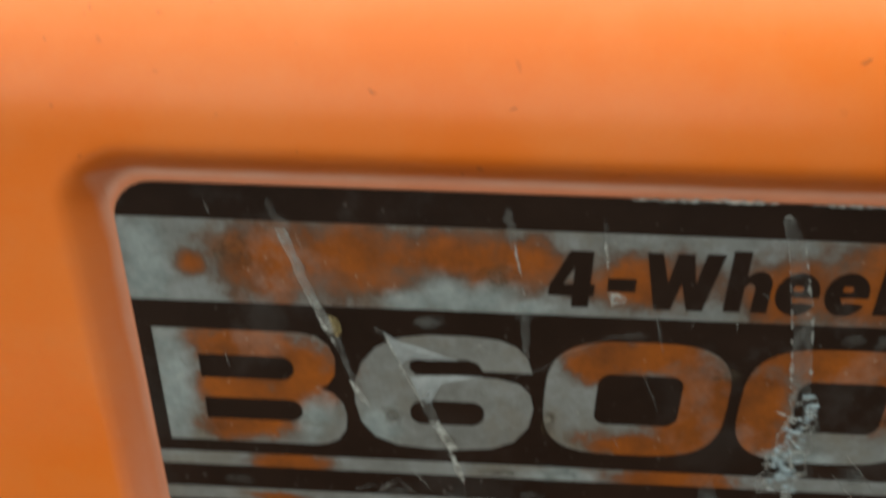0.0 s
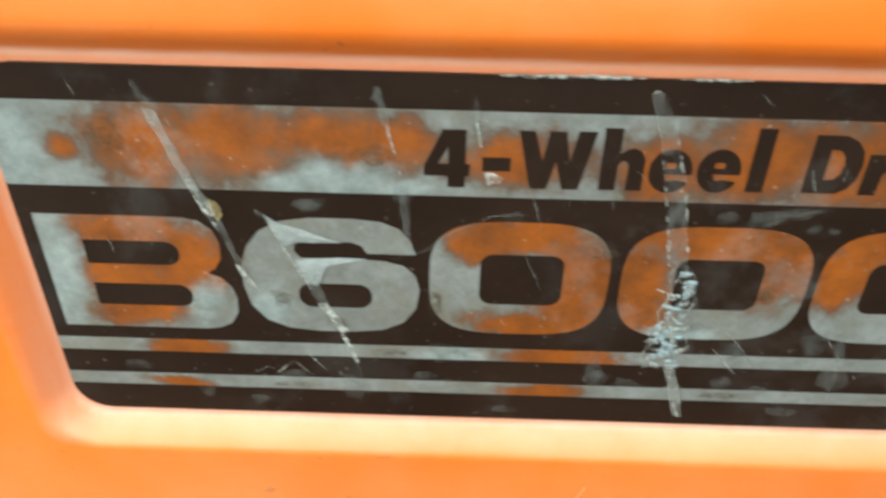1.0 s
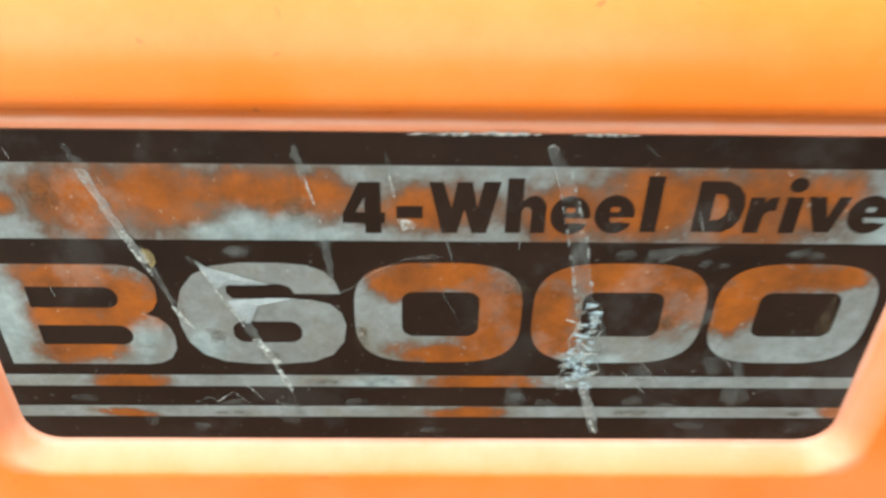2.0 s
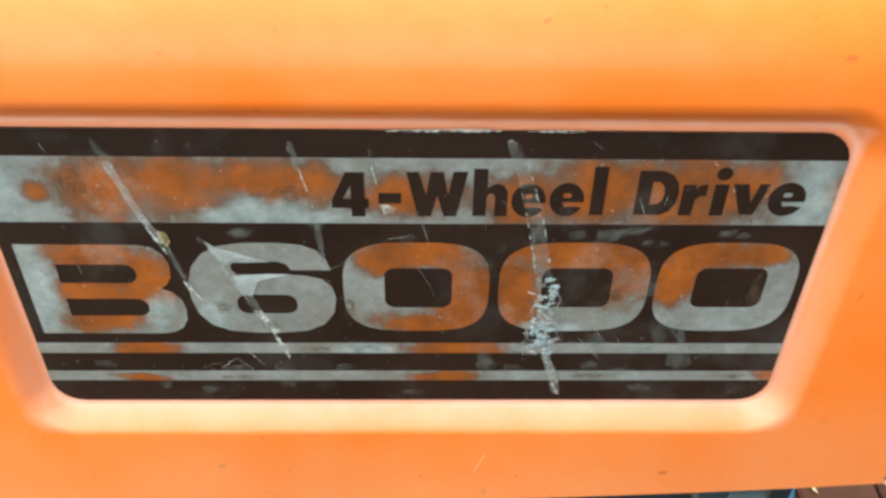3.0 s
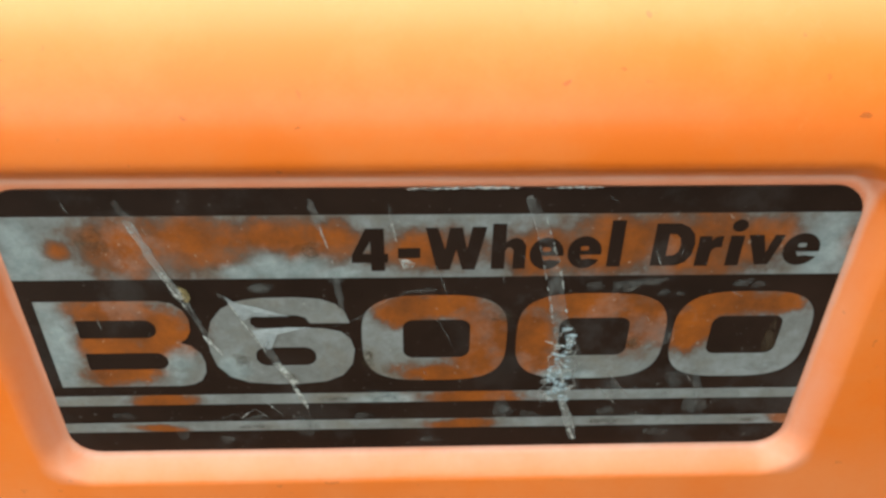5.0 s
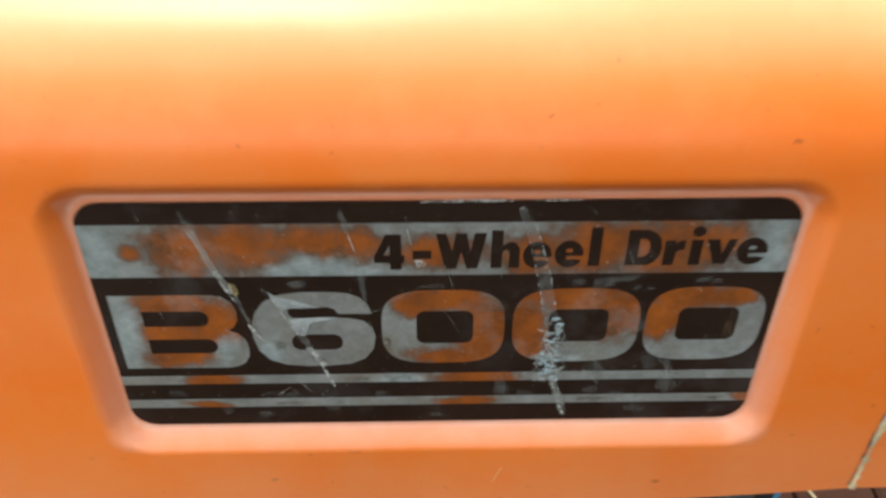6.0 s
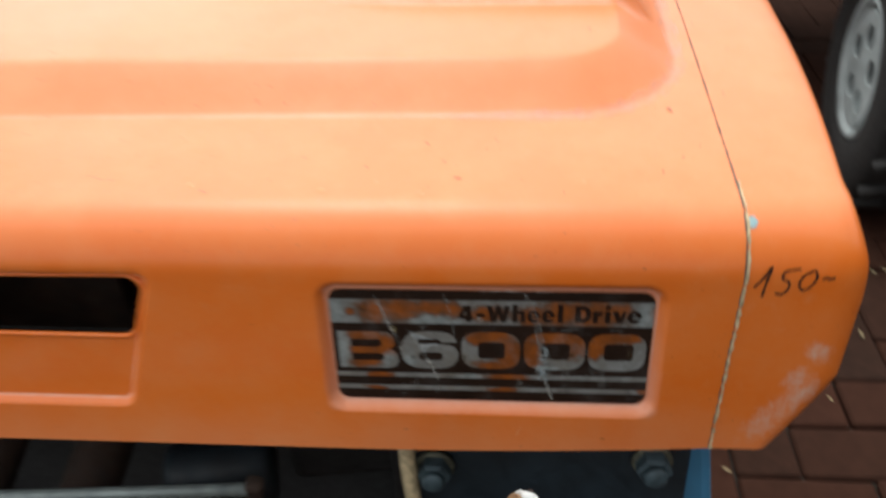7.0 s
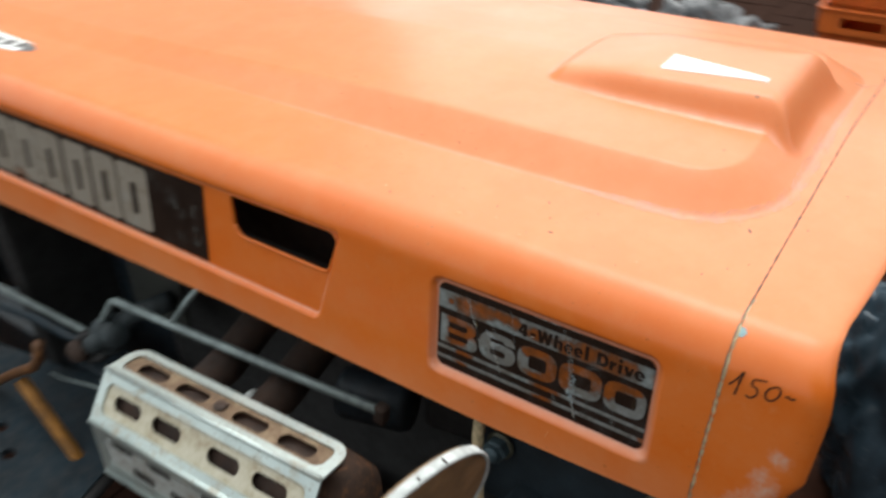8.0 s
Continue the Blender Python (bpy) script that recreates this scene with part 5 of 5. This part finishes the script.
# the step plate, pedal and bar beside the engine
PLATE = plain("blue-grey painted plate", (0.003, 0.012, 0.019), 0.8, 0, 0.6, 25.0, 0.15)
foot_m = pose(-0.60, -0.085, 0.421, 4, 2, 12)
holes = []
for x, y in ((-0.532, -0.100), (-0.575, -0.083), (-0.620, -0.115)):
    c = foot_m.inverted() @ Vector((x, y, 0.425))
    holes.append([(c.x + 0.010 * math.cos(t), c.y + 0.007 * math.sin(t)) for t in np.linspace(math.tau, 0, 17)[:-1]])
foot = part("foot_plate", sheet("foot_plate", [rounded(-0.18, -0.10, 0.18, 0.10, 0.012)] + holes, 0.008, lambda u, v, d: foot_m @ Vector((u, v, d))), PLATE, tractor, "dark blue painted foot plate with round holes")
part("plate_edge", rod([foot_m @ Vector((-0.17, -0.10, -0.004)), foot_m @ Vector((0.18, -0.10, -0.004)), foot_m @ Vector((0.18, 0.09, -0.004))], 0.009, 12), DARK, foot, "", True)
OCHRE = plain("chipped ochre paint", (0.30, 0.13, 0.018), 0.5, 0, 0.45, 60.0, 0.2)
RUST_OCHRE = plain("worn ochre paint over rust", (0.13, 0.055, 0.018), 0.6, 0, 0.7, 70.0, 0.3)

lever_bar = part("hand_lever", rod([(-0.538, -0.055, 0.497), (-0.520, -0.056, 0.480), (-0.498, -0.057, 0.456), (-0.474, -0.058, 0.430), (-0.445, -0.059, 0.400)], 0.0072, 10), OCHRE, tractor, "bent ochre painted hand lever", True)
part("lever_top", rod([(-0.640, -0.055, 0.437), (-0.585, -0.055, 0.476), (-0.545, -0.055, 0.504), (-0.492, -0.055, 0.538), (-0.470, -0.055, 0.560), (-0.4585, -0.055, 0.585)], 0.0056, 10), RUST_OCHRE, lever_bar, "rusty brown worn end", True)
part("side_rail", box((0.9, 0.05, 0.09), pose(-0.35, 0.05, 0.40), 0.006), DARK_BLUE, tractor, "dark blue frame rail")
part("side_rail", box((0.9, 0.05, 0.09), pose(-0.35, 0.415, 0.40), 0.006), DARK_BLUE, tractor, "dark blue frame rail")
part("front_axle", rod([(-0.06, -0.17, 0.235), (-0.06, 0.10, 0.29), (-0.06, 0.365, 0.29), (-0.06, 0.635, 0.235)], 0.032, 16), DARK_BLUE, tractor, "", True)
part("axle_support", box((0.12, 0.16, 0.16), pose(-0.06, 0.2325, 0.34), 0.01), DARK_BLUE, tractor)


# ---- wheels ----
def tyre_mesh(radius, width, rim):
    prof = [(rim, -width * 0.42), (rim + 0.02, -width * 0.5), (radius * 0.93, -width * 0.5), (radius * 0.985, -width * 0.42), (radius, -width * 0.2), (radius, width * 0.2), (radius * 0.985, width * 0.42), (radius * 0.93, width * 0.5), (rim + 0.02, width * 0.5), (rim, width * 0.42), (rim, -width * 0.42)]
    bm = bmesh.new()
    sides = 40
    rings = [[bm.verts.new((r * math.cos(k * math.tau / sides), r * math.sin(k * math.tau / sides), h)) for k in range(sides)] for r, h in prof[:-1]]
    for r, s in zip(rings, rings[1:] + rings[:1]):
        for k in range(sides):
            bm.faces.new((r[k], r[(k + 1) % sides], s[(k + 1) % sides], s[k]))
    return bm


def rim_mesh(rim, width):
    return turned([(0.03, 0.0), (0.05, width * 0.02), (rim * 0.45, width * 0.05), (rim * 0.55, width * 0.16), (rim * 0.8, width * 0.20), (rim * 0.86, width * 0.36), (rim * 0.97, width * 0.44), (rim * 1.04, width * 0.46), (rim * 1.05, width * 0.40), (rim * 0.99, 0.0), (rim * 0.8, -width * 0.1), (0.03, -width * 0.05)], None, 40)


def wheel_parts(m, radius, width, rim, paint, parent, lugs=False, pierced=False):
    t = tyre_mesh(radius, width, rim)
    t.transform(m)
    w = part("tyre", t, RUBBER, parent, "black lugged rubber tyre", True)
    if lugs:
        one_lug = mesh_of("lug", box((0.022, 0.024, width * 0.50), None, 0.004, 1), RUBBER)
        for k in range(20):
            for side in (-1, 1):
                ob = adopt(new("lug", one_lug), w)
                ob.matrix_basis = m @ Matrix.Rotation(k * math.tau / 20 + side * 0.08, 4, "Z") @ pose(radius + 0.004, 0, side * width * 0.24, side * 28, 0, 0)
    if pierced:
        # an open ring with a disc that has a circle of holes
        part("rim", turned([(rim * 0.80, width * 0.12), (rim * 0.86, width * 0.36), (rim * 0.97, width * 0.46), (rim * 1.05, width * 0.48), (rim * 1.06, width * 0.40), (rim * 0.99, 0.0), (rim * 0.84, -width * 0.05)], m, 40, False), paint, w, "", True)
        holes = [[(rim * (0.50 * math.cos(a) + 0.19 * math.cos(t)), rim * (0.50 * math.sin(a) + 0.19 * math.sin(t))) for t in np.linspace(math.tau, 0, 15)[:-1]] for a in np.linspace(0.3, 0.3 + math.tau, 6)[:-1]]
        disc = [(rim * 0.86 * math.cos(t), rim * 0.86 * math.sin(t)) for t in np.linspace(0, math.tau, 41)[:-1]]
        part("wheel_disc", sheet("wheel_disc", [disc] + holes, 0.005, lambda u, v, d: m @ Vector((u, v, d + width * 0.40))), paint, w, "pale disc with a ring of holes")
        return
    r = rim_mesh(rim, width)
    r.transform(m)
    part("rim", r, paint, w, "", True)
    part("hub", turned([(0.0, width * 0.3), (0.028, width * 0.28), (0.034, width * 0.05), (0.034, -width * 0.1), (0.0, -width * 0.1)], m, 20), DARK, w, "", True)


for y, flip in ((-0.21, 90), (0.675, -90)):
    wheel_parts(pose(-0.06, y, 0.232, flip, 0, 0), 0.222, 0.10, 0.11, PAINT, tractor)
for y, flip in ((-0.20, 90), (0.665, -90)):
    wheel_parts(pose(-1.02, y, 0.40, flip, 0, 0), 0.39, 0.20, 0.22, PAINT, tractor)
part("rear_axle", rod([(-1.02, -0.10, 0.40), (-1.02, 0.565, 0.40)], 0.07, 20), DARK_BLUE, tractor, "", True)
part("gearbox", box((0.75, 0.22, 0.30), pose(-0.86, 0.2325, 0.44), 0.02), DARK_BLUE, tractor)

# ---- the yard ----
def paver_material():
    n = Nodes("red-brown paving brick", 0.9)
    n.set("Specular IOR Level", 0.03)
    rnd = n.tree.nodes.new("ShaderNodeObjectInfo").outputs["Random"]
    a = n.ramp(n.noise(35.0, 6.0, 0.65), [(0.3, (0.022, 0.011, 0.008)), (0.7, (0.050, 0.023, 0.016))])
    tone = n.ramp(rnd, [(0.0, (0.026, 0.018, 0.014)), (0.5, (0.038, 0.018, 0.012)), (1.0, (0.054, 0.023, 0.015))])
    n.colour(n.mix(0.5, a, tone))
    n.bump(n.noise(160.0, 5.0, 0.7), 0.4, 0.002)
    return n.mat


PAVER = paver_material()
SAND = plain("dark mossy joint sand", (0.018, 0.016, 0.011), 0.95, 0, 0.6, 60.0, 0.5)
ground = new("ground", mesh_of("ground", box((160, 160, 0.2), pose(0, 0, -0.112)), SAND))
tagged(ground, "dark sandy bed of the yard", "ground", kind="structure")


def paver_mesh():
    return mesh_of("paver", box((0.0965, 0.1965, 0.05), pose(0, 0, -0.025), 0.004, 1), PAVER)


paving = new("pavement", mesh_of("pavement", box((5.2, 5.2, 0.02), pose(0.4, 1.2, -0.049)), SAND))
tagged(paving, "red-brown herringbone brick paving with sandy joints", "paving", kind="structure")
one = paver_mesh()
rest = bmesh.new()
rng = random.Random(11)
count = 0
for i in range(-26, 30):
    for j in range(-14, 40):
        for turn in (0, 1):
            # herringbone laid square: pairs step along the diagonal
            k = (i - j) % 4
            if turn == 0 and k == 3:
                x, y, rz = i * 0.1 + 0.05, j * 0.1 + 0.1, 0
            elif turn == 1 and k == 0:
                x, y, rz = i * 0.1 + 0.1, j * 0.1 + 0.05, 90
            else:
                continue
            if not (-2.0 < x < 2.9 and -1.3 < y < 3.7):
                continue
            m = pose(x + 0.02, y + 0.03, rng.uniform(-0.003, 0.002), rng.uniform(-0.7, 0.7), rng.uniform(-0.7, 0.7), rz + rng.uniform(-0.8, 0.8))
            if 0.05 < x < 1.45 and 0.15 < y < 2.0 and count < 290:
                ob = new("paver", one)
                ob.parent = paving
                ob.matrix_basis = m
                count += 1
            else:
                piece = bmesh.ops.create_cube(rest, size=1.0, matrix=m @ pose(0, 0, -0.025) @ Matrix.Diagonal((0.0965, 0.1965, 0.05, 1)))
more = new("paving_rest", mesh_of("paving_rest", rest, PAVER))
more.parent = paving
tagged(more, kind="stuff")

# dry leaves and bits of straw blown into the joints
LITTER = plain("dry leaf", (0.30, 0.24, 0.13), 0.9, 0, 0.5, 40.0)
bits = bmesh.new()
for k in range(60):
    x, y, turn, size = rng.uniform(0.30, 1.20), rng.uniform(0.20, 1.30), rng.uniform(0, math.tau), rng.uniform(0.004, 0.013)
    ring = []
    for j in range(6):
        a = j * math.tau / 6
        u, v = size * math.cos(a), size * rng.uniform(0.12, 0.4) * math.sin(a)
        ring.append(bits.verts.new((x + u * math.cos(turn) - v * math.sin(turn), y + u * math.sin(turn) + v * math.cos(turn), 0.0045 + 0.35 * v * (j % 2) + 0.002 * rng.random())))
    bits.faces.new(ring)
litter = new("leaf_litter", mesh_of("leaf_litter", bits, LITTER))
tagged(litter, "scattered dry leaves and straw on the brick paving", "litter", kind="stuff")

# the machine parked behind: its wheel with a pale rim and a dark body
WHEEL_PAINT = plain("weathered pale wheel paint", (0.34, 0.39, 0.39), 0.5, 0, 0.3, 18.0, 0.05)
other = thing("parked_machine", (1.0, 1.75, 0), "dark parked machine with a pale wheel rim", "machine")
wheel_parts(pose(0.850, 1.322, 0.279, 90, 0, -98), 0.267, 0.15, 0.136, WHEEL_PAINT, other, True, True)
wheel_parts(pose(1.75, 1.60, 0.279, 90, 0, -98), 0.267, 0.15, 0.136, WHEEL_PAINT, other, True, True)
for x, y in ((0.72, 2.22), (1.62, 2.50)):
    wheel_parts(pose(x, y, 0.279, 90, 0, -98), 0.267, 0.15, 0.136, WHEEL_PAINT, other, True, True)
body = box((1.45, 0.92, 0.30), None, 0.05, 3)
for v in body.verts:
    if v.co.z > 0:
        v.co.x *= 0.90
        v.co.y = v.co.y * 0.86 + 0.04
body.transform(pose(1.30, 2.02, 0.60, 0, 0, 10))
part("body", body, DARK, other, "dark bevelled body shell")
cover = box((0.70, 0.62, 0.20), None, 0.06, 3)
for v in cover.verts:
    if v.co.z > 0:
        v.co.x *= 0.82
cover.transform(pose(1.28, 2.08, 0.84, 0, 0, 10))
part("engine_cover", cover, DARK, other, "dark rounded engine cover")
part("axle", rod([(0.86, 1.28, 0.30), (1.74, 1.58, 0.30)], 0.035), DARK, other, "", True)

# a stack of orange crates
CRATE = plain("orange crate plastic", (0.72, 0.165, 0.028), 0.45, 0, 0.15, 20.0, 0.05)


def crate():
    c = thing("crate", (0, 0, 0), "orange plastic crate with ribbed walls and grip slots", "crate", "stacked crates")
    for rz in (0, 90, 180, 270):
        turn = pose(0, 0, 0, 0, 0, rz)
        w, h = (0.39, 0.145) if rz % 180 == 0 else (0.29, 0.195)
        put = lambda u, v, d, turn=turn, h=h: turn @ Vector((u, -h + d, v))  # noqa: E731
        wall = part("wall", sheet("wall", [[(-w / 2, 0.0), (w / 2, 0.0), (w / 2, 0.185), (-w / 2, 0.185)]], 0.004, put), CRATE, c)
        far = w / 2 + 0.012
        proud = lambda u, v, d, turn=turn, h=h: turn @ Vector((u, -h - 0.012 + d, v))  # noqa: E731
        slots = [rounded(mid - 0.047, 0.196, mid + 0.047, 0.220, 0.005)[::-1] for mid in (-0.112, 0.112)[: 2 if w > 0.3 else 0] or (0.0,)]
        collar = part("collar", sheet("collar", [[(-far, 0.180), (far, 0.180), (far, 0.238), (-far, 0.238)]] + slots, 0.005, proud), CRATE, wall)
        part("lip", box((2 * far, 0.010, 0.006), turn @ pose(0, -h - 0.012, 0.238), 0.002), CRATE, wall)
        part("shelf", box((2 * far, 0.014, 0.004), turn @ pose(0, -h - 0.005, 0.182)), CRATE, wall)
        for k in range(15):
            part("rib", box((0.005, 0.008, 0.17), turn @ pose(-w * 0.46 + k * w * 0.92 / 14, -h - 0.003, 0.09), 0.002, 1), CRATE, wall)
    part("floor", box((0.39, 0.29, 0.006), pose(0, 0, 0.004)), CRATE, c)
    return c


first = crate()
first.location = (0.066, 1.865, 0.004)
HOLD["crate"] = Vector((0.066, 1.865, 0.004))
for k in range(1, 3):
    copy_thing(first, pose(0.066 + 0.002 * k, 1.865, 0.004 + 0.2415 * k, 0, 0, 0.6 * k))


# a grey-blue plastic sack on the ground
def crumpled(radius, height, seed, fold):
    bm = bmesh.new()
    bmesh.ops.create_icosphere(bm, subdivisions=5, radius=1.0)
    for v in bm.verts:
        p = v.co.copy()
        n = noise.noise(p * 2.1 + Vector((seed, 0, 0))) * 0.35 + noise.noise(p * 5.3 + Vector((0, seed, 0))) * fold + abs(noise.noise(p * 9.0 + Vector((0, 0, seed)))) * fold * 0.7
        q = p * (1 + n)
        v.co = Vector((q.x * radius, q.y * radius, max(0.0, (q.z + 0.8) / 1.8) * height))
    return bm


SACK = plain("grey-blue plastic film", (0.045, 0.072, 0.095), 0.18, 0, 0.4, 12.0, 0.1)
sack = new("plastic_sack", mesh_of("plastic_sack", crumpled(0.10, 0.42, 3.0, 0.17), SACK, True))
sack.location = (0.255, 0.80, 0.002)
tagged(sack, "crumpled grey-blue plastic sack standing on the paving", "sack")
TARP = plain("grey plastic sheet", (0.085, 0.09, 0.095), 0.22, 0, 0.5, 10.0, 0.1)
for k, (x, y, r, h, s) in enumerate(((-0.42, 1.75, 0.20, 0.42, 7.0), (-0.95, 1.95, 0.28, 0.40, 9.0))):
    heap = new("tarp_bundle", mesh_of("tarp_bundle", crumpled(r, h, s, 0.20), TARP, True))
    heap.location = (x, y, 0.002)
    tagged(heap, "low bundle wrapped in crumpled grey plastic sheet", "bundle", "wrapped bundles")

# out of view: a white shed, plus a house and walls added for the light
SHED_WALL = plain("white painted boards", (0.80, 0.77, 0.72), 0.85, 0, 0.1, 3.0, 0.2)
HOUSE_WALL = plain("pale house plaster", (0.62, 0.57, 0.50), 0.9, 0, 0.25, 5.0, 0.3)
SHADE_WALL = plain("dark light-blocking wall", (0.07, 0.06, 0.05), 0.9, 0, 0.4, 4.0, 0.3)
shed = thing("shed", (-8.4, 3.6, 0), "plain white boarded shed at the edge of the yard", "shed")
part("wall", box((6.0, 5.2, 5.6), pose(-8.4, 3.6, 2.79)), SHED_WALL, shed)
part("roof", box((6.3, 5.5, 0.25), pose(-8.4, 3.6, 5.7), 0.02), RUBBER, shed)
# added body whose height and tone set what the hood's top reflects
house = thing("house", (4.7, 10.6, 0), "unseen pale house, added to shape the hood's reflections", "house")
part("wall", box((14.0, 5.0, 2.7), pose(4.6, 10.6, 1.34)), HOUSE_WALL, house)
part("roof", box((14.6, 5.6, 0.2), pose(4.6, 10.6, 2.79), 0.02), RUBBER, house)
# unseen walls, added to hold back light from the hood's nose end
shade_wall_south = new("shade_wall_south", mesh_of("shade_wall_south", box((4.6, 0.24, 2.1), pose(2.80, -0.95, 1.04), 0.01), SHADE_WALL))
tagged(shade_wall_south, "unseen dark wall, added to block light", "wall", kind="structure")
shade_wall_east = new("shade_wall_east", mesh_of("shade_wall_east", box((0.24, 9.0, 2.5), pose(5.12, 2.9, 1.24), 0.01), SHADE_WALL))
tagged(shade_wall_east, "unseen dark wall, added to block light", "wall", kind="structure")
